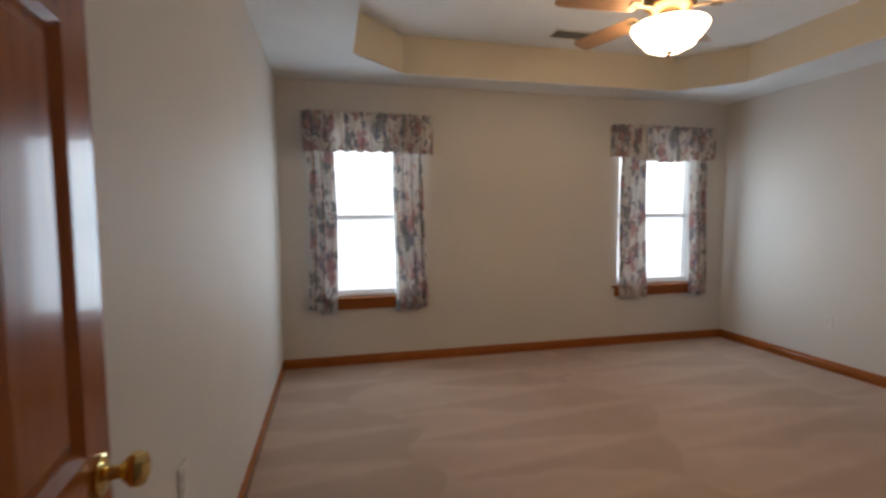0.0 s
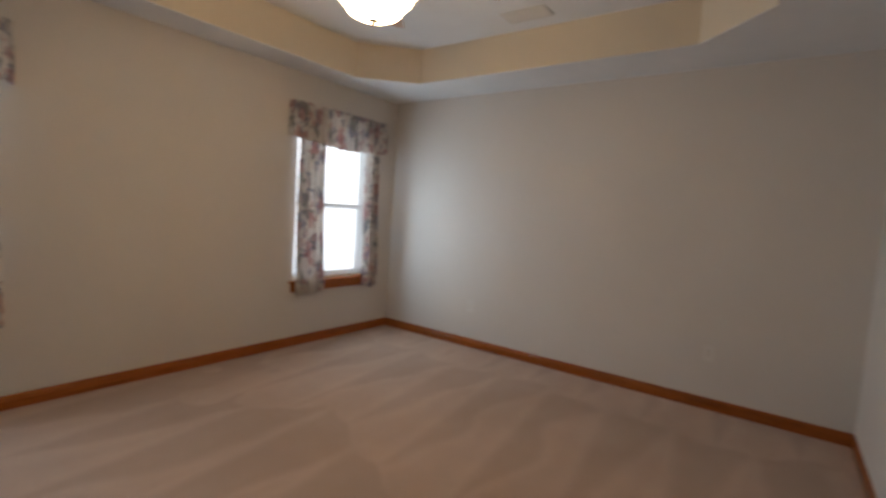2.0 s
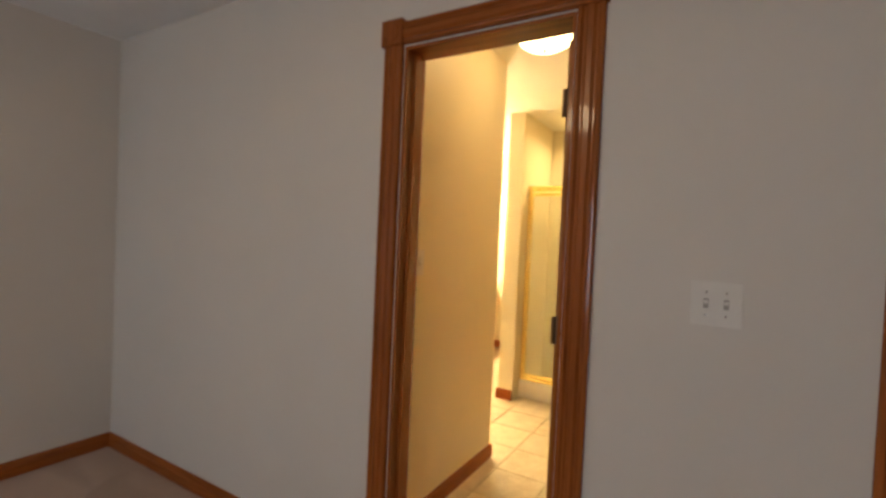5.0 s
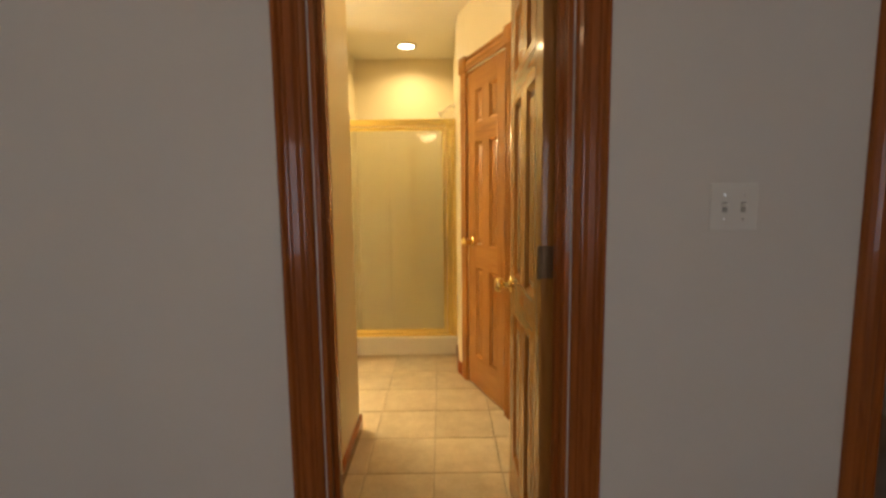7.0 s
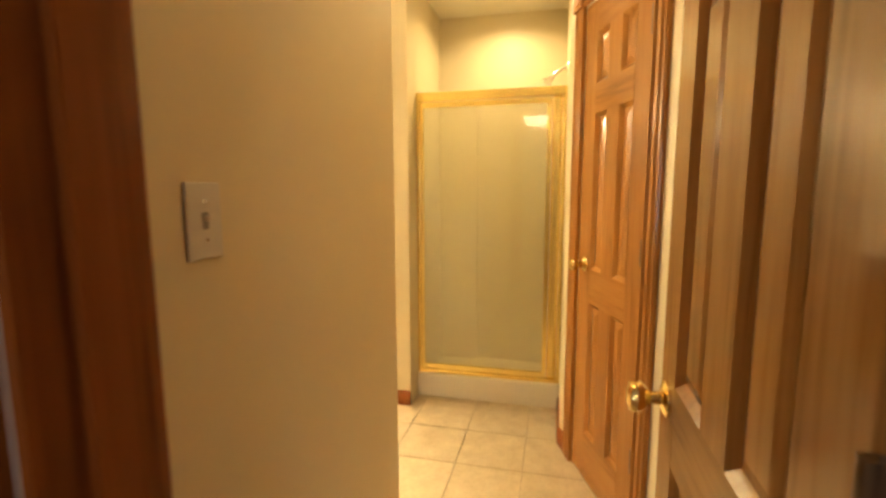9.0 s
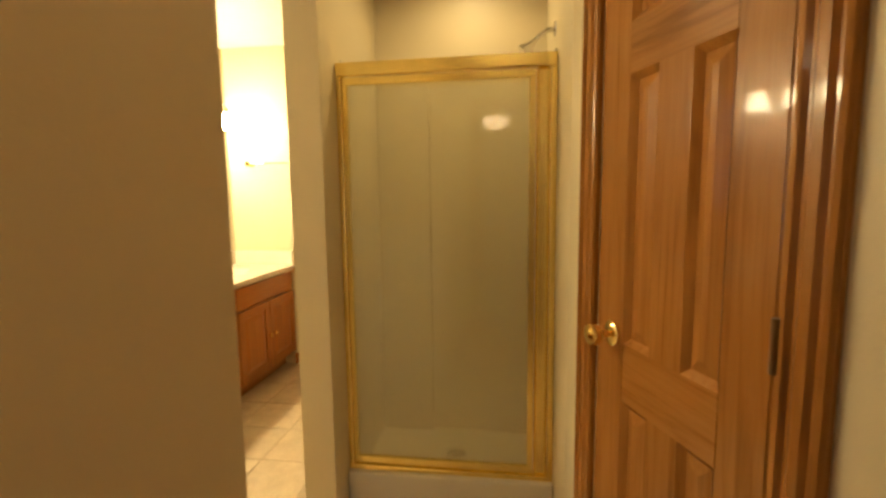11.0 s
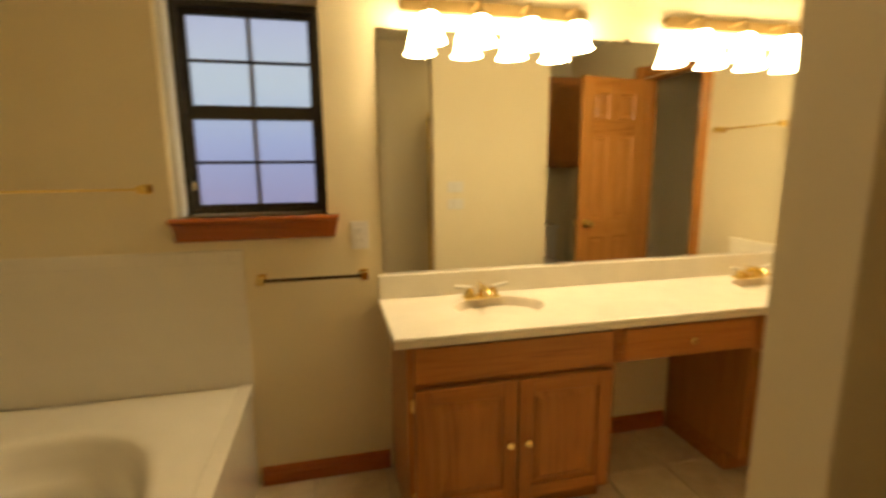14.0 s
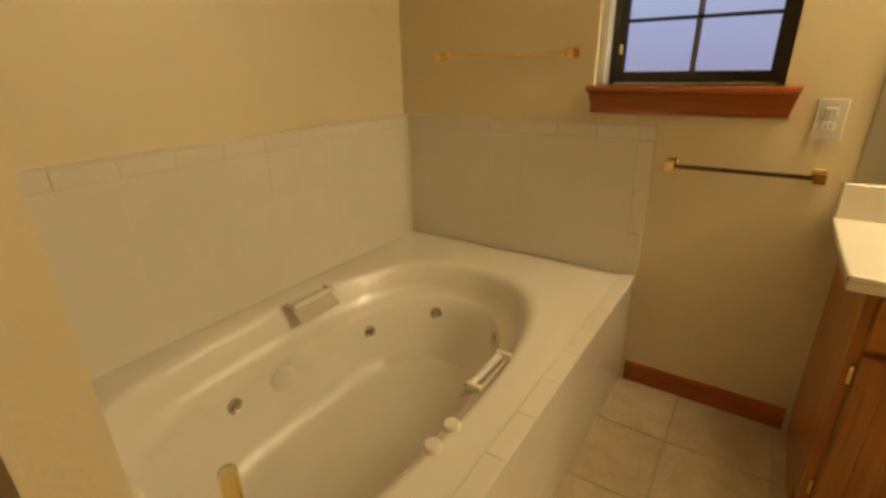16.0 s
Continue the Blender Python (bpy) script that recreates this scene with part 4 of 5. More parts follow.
def countertop():
    top = root("countertop", pose(0, 0, 0), "cream cultured marble vanity top with two basins", "countertop")
    y0, y1, x0, x1 = BY + 0.001, -1.772, VX, BX - 0.001
    bm = bmesh.new()
    ys = [y0]
    for cx, cy in BASINS[::-1]:
        ys += [cy - 0.23, cy + 0.23]
    ys.append(y1)
    for k in range(0, len(ys) - 1, 2):
        bm.faces.new([bm.verts.new(p) for p in ((x0, ys[k], VZ), (x1, ys[k], VZ), (x1, ys[k + 1], VZ), (x0, ys[k + 1], VZ))])
    n = 48
    for cx, cy in BASINS:
        inner, outer = [], []
        for i in range(n):
            a = 2 * math.pi * (i + 0.5) / n
            c, s = math.cos(a), math.sin(a)
            inner.append((cx + BA * c, cy + BB * s, VZ))
            k = min((x1 - cx) / c if c > 0 else (x0 - cx) / c, 0.23 / abs(s))
            outer.append((cx + k * c, cy + k * s, VZ))
        loft(bm, [outer, inner], True, False)
        for sx, sy in ((x0, -1), (x0, 1), (x1, -1), (x1, 1)):
            corner = (sx, cy + sy * 0.23, VZ)
            e1 = min((p for p in outer if abs(p[0] - sx) < 1e-6), key=lambda p: abs(p[1] - corner[1]))
            e2 = min((p for p in outer if abs(p[1] - corner[1]) < 1e-6), key=lambda p: abs(p[0] - sx))
            bm.faces.new([bm.verts.new(p) for p in (corner, e1, e2)])
    prof = [(0, VZ), (-0.004, VZ - 0.002), (-0.005, VZ - 0.012), (0.0, VZ - 0.016), (0.002, VZ - 0.018), (0.002, VZ - 0.038), (0.05, VZ - 0.038)]
    loft(bm, [[(x0 + p, y, z) for p, z in prof] for y in (y0, y1)], False, False)
    loft(bm, [[(x, y1 - p, z) for p, z in prof] for x in (x0, x1)], False, False)
    bm.faces.new([bm.verts.new(p) for p in ((x0 + 0.002, y0, VZ - 0.038), (x1, y0, VZ - 0.038), (x1, y1 - 0.002, VZ - 0.038), (x0 + 0.002, y1 - 0.002, VZ - 0.038))])
    part("slab", bm, MARBLE, top, "cream marble slab with a stepped edge")
    part("backsplash", bevelled(boxes((x1 - 0.02, x1, y0, y1, VZ, VZ + 0.105)), 0.003, 1), MARBLE, top)
    part("side_splash", bevelled(boxes((x0 + 0.01, x1 - 0.02, y0, y0 + 0.02, VZ, VZ + 0.105)), 0.003, 1), MARBLE, top)
    for cx, cy in BASINS:
        bm = bmesh.new()
        rings = []
        for k, d in ((1.0, 0), (0.985, 0.004), (0.95, 0.016), (0.90, 0.045), (0.80, 0.085), (0.62, 0.118), (0.36, 0.135), (0.10, 0.140)):
            rings.append([(cx + BA * k * math.cos(2 * math.pi * (i + 0.5) / n) + 0.012 * (1 - k), cy + BB * k * math.sin(2 * math.pi * (i + 0.5) / n), VZ - d) for i in range(n)])
        loft(bm, rings, True, False)
        b = part("basin", bm, BASIN, top, "oval moulded basin", soft=True)
        part("drain", lathe([(0.0, 0.003), (0.016, 0.003), (0.022, 0.0), (0.022, -0.006), (0.0, -0.006)], 20), BRASS, b, "brass drain").location = (cx + 0.012, cy, VZ - 0.139)
    return top


def faucet(y):
    f = root("faucet", pose(3.875, y, VZ), "polished brass two-handle centre-set faucet", "faucet", "vanity faucets")
    base = bevelled(boxes((-0.026, 0.026, -0.078, 0.078, 0, 0.014)), 0.008, 2)
    part("base", base, BRASS, f, soft=True)
    part("spout", bent_rod([(0.005, 0, 0.012), (0.003, 0, 0.035), (-0.012, 0, 0.052), (-0.05, 0, 0.056), (-0.095, 0, 0.046), (-0.102, 0, 0.034)], 0.0125), BRASS, f, soft=True)
    for s in (-1, 1):
        part("valve", lathe([(0.022, 0.012), (0.021, 0.026), (0.015, 0.034), (0.013, 0.046), (0.0, 0.048)], 18), BRASS, f, soft=True).location = (0, s * 0.052, 0)
        bm = bmesh.new()
        rod(bm, (0, s * 0.045, 0.047), (-0.006, s * 0.115, 0.060), 0.007)
        part("lever", bm, LEVER, f, "pale lever handle")
    lift = bmesh.new()
    rod(lift, (0.018, 0, 0.01), (0.018, 0, 0.07), 0.003)
    part("lift_rod", lift, BRASS, f)
    return f


LEVER = plain("pale_lever_enamel", (0.72, 0.70, 0.64), 0.2, vary=0.03)
countertop()
faucet(-2.20)
faucet(-3.59)


def raised_front(name, parent, y0, y1, z0, z1, x, frame_w, grain="y", raised=True):
    """A cabinet front in the plane x, facing -x."""
    bm = bevelled(boxes((x - 0.019, x, y0, y1, z0, z1)), 0.004, 2)
    front = part(name, bm, CABINET_OAK[grain], parent, "stained oak cabinet front")
    if raised:
        f = frame_w
        rg = lambda k, d: [(x - 0.019 + d, y0 + k, z0 + k), (x - 0.019 + d, y1 - k, z0 + k), (x - 0.019 + d, y1 - k, z1 - k), (x - 0.019 + d, y0 + k, z1 - k)]
        # stiles and rails stand proud round a raised field
        for nm, d, gr in (("stile", (x - 0.028, x - 0.0185, y0, y0 + f, z0, z1), "z"), ("stile", (x - 0.028, x - 0.0185, y1 - f, y1, z0, z1), "z"),
                          ("rail", (x - 0.028, x - 0.0185, y0 + f, y1 - f, z0, z0 + f), "y"), ("rail", (x - 0.028, x - 0.0185, y0 + f, y1 - f, z1 - f, z1), "y")):
            part(nm, bevelled(boxes(d), 0.0018, 1), CABINET_OAK[gr], front)
        pb = bmesh.new()
        loft(pb, [rg(f + 0.002, -0.0005), rg(f + 0.012, -0.0012), rg(f + 0.034, -0.0085)], True, False)
        pb.faces.new([pb.verts.new(p) for p in rg(f + 0.034, -0.0085)])
        part("raised_panel", pb, CABINET_OAK["z"], front)
    return front


def cabinet_knob(parent, y, z, x):
    k = lathe([(0.0, -0.004), (0.008, -0.004), (0.006, 0.004), (0.006, 0.010), (0.013, 0.016), (0.015, 0.022), (0.011, 0.027), (0.0, 0.028)], 18, "x")
    for v in k.verts:
        v.co.x = -v.co.x
    ob = part("knob", k, BRASS, parent, "small polished brass knob", soft=True)
    ob.location = (x, y, z)
    return ob


def vanity_cabinet(y0, y1, label):
    c = root("vanity_cabinet", pose(0, 0, 0), label, "cabinet", "vanity cabinets")
    xf, xb, zt = VX + 0.035, BX - 0.002, VZ - 0.039
    part("body", boxes((xf + 0.02, xb, y0, y1, 0.10, zt)), CABINET_OAK["z"], c, "oak cabinet box")
    part("toe_kick", boxes((xf + 0.075, xb, y0 + 0.002, y1 - 0.002, 0, 0.10)), CABINET_OAK["y"], c, "dark oak toe kick")
    s = 0.042
    part("face_stile", boxes((xf, xf + 0.0195, y0, y0 + s, 0.10, zt)), CABINET_OAK["z"], c)
    part("face_stile", boxes((xf, xf + 0.0195, y1 - s, y1, 0.10, zt)), CABINET_OAK["z"], c)
    for a, b in ((0.10, 0.135), (0.60, 0.632), (zt - 0.02, zt)):
        part("face_rail", boxes((xf, xf + 0.0195, y0 + s, y1 - s, a, b)), CABINET_OAK["y"], c)
    raised_front("drawer_front", c, y0 + 0.025, y1 - 0.025, 0.620, zt - 0.012, xf, 0, "y", False)
    mid = (y0 + y1) / 2
    d = raised_front("door", c, y0 + 0.025, mid - 0.004, 0.118, 0.600, xf, 0.055)
    cabinet_knob(d, mid - 0.035, 0.36, xf - 0.028)
    d2 = raised_front("door", c, mid + 0.004, y1 - 0.025, 0.118, 0.600, xf, 0.055)
    cabinet_knob(d2, mid + 0.035, 0.36, xf - 0.028)
    for y in (y0 + 0.018, y1 - 0.018):
        for z in (0.18, 0.54):
            part("hinge", bevelled(boxes((xf - 0.012, xf + 0.001, y - 0.005, y + 0.005, z - 0.025, z + 0.025)), 0.002, 1), BRASS, c, "small brass hinge")
    return c


vanity_cabinet(-2.62, -1.815, "stained oak vanity cabinet with two raised-panel doors")
vanity_cabinet(BY + 0.004, -3.25, "stained oak vanity cabinet beside the knee space")
kd = root("makeup_table", pose(0, 0, 0), "stained oak drawer unit over the knee space", "vanity table")
part("apron", boxes((VX + 0.035, VX + 0.0545, -3.249, -2.621, 0.612, VZ - 0.039)), CABINET_OAK["y"], kd)
part("tray", boxes((VX + 0.056, 3.93, -3.20, -2.67, 0.625, 0.74)), CABINET_OAK["y"], kd)
fr = raised_front("drawer_front", kd, -3.225, -2.645, 0.620, VZ - 0.051, VX + 0.035, 0, "y", False)
cabinet_knob(fr, -2.935, 0.685, VX + 0.016)

mir = root("wall_mirror", pose(0, 0, 0), "large frameless plate mirror above the vanity", "mirror")
part("backing", boxes((BX - 0.003, BX - 0.0005, BY + 0.02, -1.797, VZ + 0.108, 1.893)), DARK_SLOT, mir)
part("glass", boxes((BX - 0.008, BX - 0.003, BY + 0.018, -1.795, VZ + 0.107, 1.895)), MIRROR, mir, "silvered mirror glass")
for y in (-2.2, -2.9, -3.6):
    part("clip", boxes((BX - 0.012, BX - 0.0005, y - 0.012, y + 0.012, 1.885, 1.905)), CHROME, mir)


def vanity_light(y0, y1, ys):
    v = root("vanity_light", pose(0, 0, 0), "four-shade brass vanity light bar, lit", "wall light", "vanity lights")
    z, x = 1.985, BX
    bm = bmesh.new()
    ring = []
    for k in range(24):
        a = 2 * math.pi * k / 24
        ring.append((0.024 * math.sin(a), (abs(y1 - y0) / 2 - 0.024) * (1 if math.cos(a) > 0 else -1) + 0.024 * math.cos(a)))
    cy = (y0 + y1) / 2
    loft(bm, [[(x - d, cy + q * k, z + p * k) for p, q in ring] for d, k in ((0.0, 1.0), (0.014, 1.0), (0.020, 0.985))])
    part("back_plate", bm, AGED_BRASS, v, "aged brass back plate")
    for y in ys:
        part("arm", bent_rod([(x - 0.015, y, z), (x - 0.06, y, z + 0.006), (x - 0.092, y, z + 0.004), (x - 0.105, y, z - 0.02)], 0.007), AGED_BRASS, v, soft=True)
        part("fitter", lathe([(0.0, 0.012), (0.012, 0.010), (0.014, -0.010), (0.027, -0.018), (0.028, -0.036), (0.022, -0.036)], 18), AGED_BRASS, v, soft=True).location = (x - 0.105, y, z - 0.028)
        sh = lathe([(0.024, 0.0), (0.033, -0.006), (0.042, -0.024), (0.047, -0.050), (0.050, -0.074), (0.056, -0.092), (0.067, -0.108), (0.064, -0.108), (0.053, -0.091), (0.046, -0.072), (0.040, -0.024), (0.022, -0.004)], 28)
        part("shade", sh, SHADE, v, "lit frosted bell shade", soft=True).location = (x - 0.105, y, z - 0.052)
    return v


AGED_BRASS = plain("aged_brass", (0.36, 0.25, 0.10), 0.35, 0.9, 0.12, 25)
vanity_light(-2.70, -1.886, (-1.985, -2.19, -2.395, -2.60))
vanity_light(-3.995, -3.08, (-3.20, -3.43, -3.66, -3.89))

# ---- ceiling lights ----
dl = root("ceiling_light", pose(1.853, -0.893, H), "lit frosted dome ceiling light with brass ring", "ceiling light")
part("ring", lathe([(0.0, 0.0), (0.165, 0.0), (0.168, -0.012), (0.160, -0.024), (0.145, -0.026), (0.0, -0.024)], 36), BRASS, dl, soft=True)
part("dome", lathe([(0.150, -0.024), (0.146, -0.045), (0.125, -0.075), (0.085, -0.098), (0.035, -0.108), (0.0, -0.110)], 36), DOME, dl, "lit frosted glass dome", soft=True)
part("finial", lathe([(0.0, -0.128), (0.007, -0.124), (0.009, -0.116), (0.014, -0.109), (0.0, -0.105)], 16), BRASS, dl, soft=True)
rl = root("recessed_light", pose(2.02, -2.70, H), "lit recessed shower downlight", "ceiling light")
part("trim_ring", lathe([(0.062, 0.0), (0.085, 0.0), (0.085, -0.005), (0.078, -0.009), (0.064, -0.006), (0.062, 0.0)], 32), WHITE_PLASTIC, rl, soft=True)
part("lens", lathe([(0.0, -0.004), (0.04, -0.004), (0.063, -0.003), (0.063, -0.001), (0.0, -0.001)], 32), glow("lit_lens", (1.0, 0.74, 0.42), DOWNLIGHT_GLOW), rl, "lit frosted lens")

can = new("downlight_beam", bpy.data.lights.new("downlight_beam", "AREA"))
can.data.shape, can.data.size, can.data.energy, can.data.color, can.data.spread = "DISK", 0.12, 11.0, (1.0, 0.74, 0.35), radians(150)
can.matrix_world = pose(2.02, -2.70, H - 0.012)

# ---- tub ----
TX0, TX1, TY0, TY1, TZ = CW + CWT + 0.001, BX - 0.012, -1.24, -0.152, 0.468


def superellipse(cx, cy, a, b, n, z, p):
    out = []
    for i in range(n):
        t = 2 * math.pi * (i + 0.5) / n
        c, s = math.cos(t), math.sin(t)
        out.append((cx + a * math.copysign(abs(c) ** (2 / p), c), cy + b * math.copysign(abs(s) ** (2 / p), s), z))
    return out


def tub():
    t = root("bathtub", pose(0, 0, 0), "cream acrylic whirlpool tub in a tiled deck", "bathtub")
    n, cx, cy, a, b = 72, 2.985, -0.665, 0.735, 0.425
    bm = bmesh.new()
    rim = superellipse(cx, cy, a, b, n, TZ, 2.5)
    outer = []
    x0, x1, y0, y1 = TX0 + 0.001, TX1, TY0 + 0.052, TY1
    for x, y, z in rim:
        dx, dy = x - cx, y - cy
        k = min(((x1 if dx > 0 else x0) - cx) / dx if abs(dx) > 1e-9 else 9e9, ((y1 if dy > 0 else y0) - cy) / dy if abs(dy) > 1e-9 else 9e9)
        outer.append((cx + dx * k, cy + dy * k, TZ))
    def ring(k, kb, z, p=2.5, ox=0.0):
        return superellipse(cx + ox, cy, a * k, b * kb, n, z, p)
    mid = [((o[0] * 0.12 + r[0] * 0.88), (o[1] * 0.12 + r[1] * 0.88), TZ + 0.006) for o, r in zip(outer, rim)]
    rings = [outer, mid, ring(1.0, 1.0, TZ + 0.004), ring(0.985, 0.975, TZ - 0.004), ring(0.965, 0.945, TZ - 0.025), ring(0.945, 0.90, TZ - 0.075),
             ring(0.925, 0.855, TZ - 0.11), ring(0.905, 0.80, TZ - 0.122), ring(0.88, 0.755, TZ - 0.135), ring(0.855, 0.72, TZ - 0.19, 2.6), ring(0.80, 0.66, 0.17, 2.7), ring(0.74, 0.58, 0.11, 2.8), ring(0.60, 0.44, 0.085, 2.8), ring(0.2, 0.15, 0.080, 2.4)]
    loft(bm, rings, True, False)
    bm.faces.new([bm.verts.new(p) for p in rings[-1]])
    for sx in (x0, x1):
        for sy in (y0, y1):
            e1 = min((p for p in outer if abs(p[0] - sx) < 1e-6), key=lambda p: abs(p[1] - sy))
            e2 = min((p for p in outer if abs(p[1] - sy) < 1e-6), key=lambda p: abs(p[0] - sx))
            bm.faces.new([bm.verts.new(p) for p in ((sx, sy, TZ), e1, e2)])
    bmesh.ops.remove_doubles(bm, verts=bm.verts, dist=1e-5)
    part("shell", bm, ACRYLIC, t, "glossy cream acrylic shell", soft=True)
    # jets on the basin wall: place, outward normal
    def on_wall(ang, z):
        k, kb = 0.855 + (z - 0.28) * 0.30, 0.72 + (z - 0.28) * 0.35
        c, s = math.cos(ang), math.sin(ang)
        p = Vector((cx + a * k * math.copysign(abs(c) ** 0.78, c), cy + b * kb * math.copysign(abs(s) ** 0.78, s), z))
        return p, Vector((-c / a, -s / b, 0.0)).normalized()
    jet = None
    for ang, z in ((radians(17), 0.28), (radians(-31), 0.28), (radians(60), 0.265), (radians(104), 0.29)):
        p, nrm = on_wall(ang, z)
        if jet is None:
            jb = lathe([(0.0, 0.002), (0.007, 0.003), (0.008, 0.006), (0.012, 0.007), (0.013, 0.002), (0.019, 0.006), (0.025, 0.003), (0.026, -0.006), (0.0, -0.006)], 24)
            jet = part("jet", jb, JET, t, "chrome whirlpool jet", soft=True)
            ob = jet
        else:
            ob = new("jet", jet.data)
            ob.parent = t
            ob["label"] = "chrome whirlpool jet"
        ob.matrix_basis = Matrix.Translation(p) @ nrm.to_track_quat("Z", "Y").to_matrix().to_4x4()
    p, nrm = on_wall(radians(91), 0.28)
    cover = part("suction_cover", lathe([(0.0, 0.012), (0.03, 0.012), (0.045, 0.008), (0.048, -0.004), (0.0, -0.004)], 28), ACRYLIC, t, "round cream suction cover", soft=True)
    cover.matrix_basis = Matrix.Translation(p) @ nrm.to_track_quat("Z", "Y").to_matrix().to_4x4()
    # grab handles over wedge-shaped hollows; the hollows' shade is a darker acrylic colour
    for x, y, s in ((3.18, -0.292, 1), (3.14, -1.055, -1)):
        cup = bmesh.new()
        loft(cup, [[(x - 0.10, y + s * 0.02, TZ + 0.005), (x + 0.08, y + s * 0.02, TZ + 0.005), (x + 0.08, y - s * 0.05, TZ - 0.045), (x - 0.10, y - s * 0.05, TZ - 0.045)],
                   [(x - 0.085, y + s * 0.012, TZ + 0.006), (x + 0.065, y + s * 0.012, TZ + 0.006), (x + 0.065, y - s * 0.046, TZ - 0.04), (x - 0.085, y - s * 0.046, TZ - 0.04)]])
        part("handle_hollow", cup, plain("shaded_acrylic", (0.60, 0.54, 0.46), 0.25), t)
        hb = bmesh.new()
        rod(hb, (x - 0.09, y - s * 0.012, TZ + 0.006), (x + 0.07, y - s * 0.012, TZ + 0.006), 0.011)
        h = part("grab_handle", hb, LEVER, t, "clear plastic grab handle", soft=True)
        for dx in (-0.095, 0.075):
            eb = bevelled(boxes((x + dx - 0.008, x + dx + 0.008, y - 0.024, y + 0.024, TZ + 0.001, TZ + 0.019)), 0.004, 2)
            part("end_cap", eb, ACRYLIC, h)
    for x in (2.825, 2.90):
        part("air_knob", lathe([(0.0, 0.015), (0.018, 0.014), (0.022, 0.010), (0.023, 0.003), (0.028, 0.0)], 20), ACRYLIC, t, "small cream air control knob", soft=True).location = (x, -1.083, TZ + 0.003)
    ap = boxes((TX0, BX - 0.002, TY0 + 0.012, TY0 + 0.05, 0, TZ - 0.004))
    part("apron_frame", ap, GROUT_LIGHT, t, "pale grout bed of the tub front")
    return t


JET = plain("jet_chrome", (0.62, 0.59, 0.52), 0.22, 0.9, 0.1, 60)
GROUT_LIGHT = plain("pale_grout", (0.72, 0.68, 0.60), 0.6, vary=0.04, scale=50)
the_tub = tub()
sp = root("tub_spout", pose(2.42, -1.03, TZ + 0.004), "polished brass tub spout on the deck", "tub faucet")
part("body", bent_rod([(0.0, 0, 0.0), (0.0, 0.0, 0.045), (0.006, 0.015, 0.068), (0.03, 0.07, 0.082), (0.062, 0.145, 0.078), (0.09, 0.205, 0.058), (0.096, 0.22, 0.035)], 0.019, 16), BRASS, sp, soft=True)
part("flange", lathe([(0.0, 0.008), (0.03, 0.008), (0.036, 0.0)], 20), CHROME, sp, soft=True)

# ---- shower ----
sb = root("shower_stall", pose(0, 0, 0), "white acrylic shower stall with raised curb", "shower")
part("curb", bevelled(boxes((SH[0] + 0.001, SH[1] - 0.001, SH_D - 0.05, -2.44, 0, 0.145)), 0.010, 2), ACRYLIC, sb)
part("pan", boxes((SH[0] + 0.001, SH[1] - 0.001, SH_B + 0.001, SH_D - 0.051, 0, 0.05)), ACRYLIC, sb)
part("drain", lathe([(0.0, 0.004), (0.04, 0.004), (0.045, 0.0)], 24), CHROME, sb).location = (2.07, -2.8, 0.05)
for d in ((SH[0] + 0.002, SH[0] + 0.008, SH_B + 0.009, SH_D - 0.03, 0.05, 1.86), (SH[1] - 0.008, SH[1] - 0.002, SH_B + 0.009, SH_D - 0.03, 0.05, 1.86)):
    part("side_panel", boxes(d), ACRYLIC, sb)
for a, b in ((SH[0] + 0.01, 1.932), (1.932, 2.222), (2.222, SH[1] - 0.01)):
    proud = 0.045 if a > 2.2 else 0.009 if a > 1.9 else 0.03
    part("back_panel", bevelled(boxes((a, b, SH_B + 0.002, SH_B + proud, 0.05, 1.86)), 0.002, 1), ACRYLIC, sb)

sd = root("shower_door", pose(0, 0, 0), "gold-framed pivot shower door with obscure glass", "shower door")
z0, z1 = 0.146, 1.835
xa, xb = SH[0] + 0.002, SH[1] - 0.002
part("header", bevelled(boxes((xa, xb, SH_D - 0.028, SH_D + 0.028, z1 - 0.05, z1)), 0.004, 2), GOLD, sd, "gold header rail")
part("threshold", bevelled(boxes((xa, xb, SH_D - 0.022, SH_D + 0.024, z0, z0 + 0.022)), 0.004, 2), GOLD, sd, "gold threshold")
part("jamb", bevelled(boxes((xb - 0.022, xb, SH_D - 0.024, SH_D + 0.024, z0 + 0.022, z1 - 0.05)), 0.004, 2), GOLD, sd)
part("jamb", bevelled(boxes((xa, xa + 0.022, SH_D - 0.024, SH_D + 0.026, z0 + 0.022, z1 - 0.05)), 0.004, 2), GOLD, sd)
part("strike_post", bevelled(boxes((xa + 0.024, xa + 0.075, SH_D - 0.020, SH_D + 0.012, z0 + 0.022, z1 - 0.05)), 0.012, 3), GOLD, sd, "rounded gold strike post")
leaf_a, leaf_b = xa + 0.078, xb - 0.024
leaf = part("door_frame", boxes((leaf_a, leaf_a + 0.024, SH_D - 0.012, SH_D + 0.014, z0 + 0.03, z1 - 0.056), (leaf_b - 0.014, leaf_b, SH_D - 0.012, SH_D + 0.014, z0 + 0.03, z1 - 0.056),
                                (leaf_a + 0.024, leaf_b - 0.014, SH_D - 0.012, SH_D + 0.014, z0 + 0.03, z0 + 0.055), (leaf_a + 0.024, leaf_b - 0.014, SH_D - 0.012, SH_D + 0.014, z1 - 0.083, z1 - 0.056)), GOLD, sd, "gold door frame")
gl = part("glass", boxes((leaf_a + 0.023, leaf_b - 0.013, SH_D - 0.003, SH_D + 0.003, z0 + 0.054, z1 - 0.082)), SHOWER_GLASS, leaf, "obscure shower glass")
pull = bmesh.new()
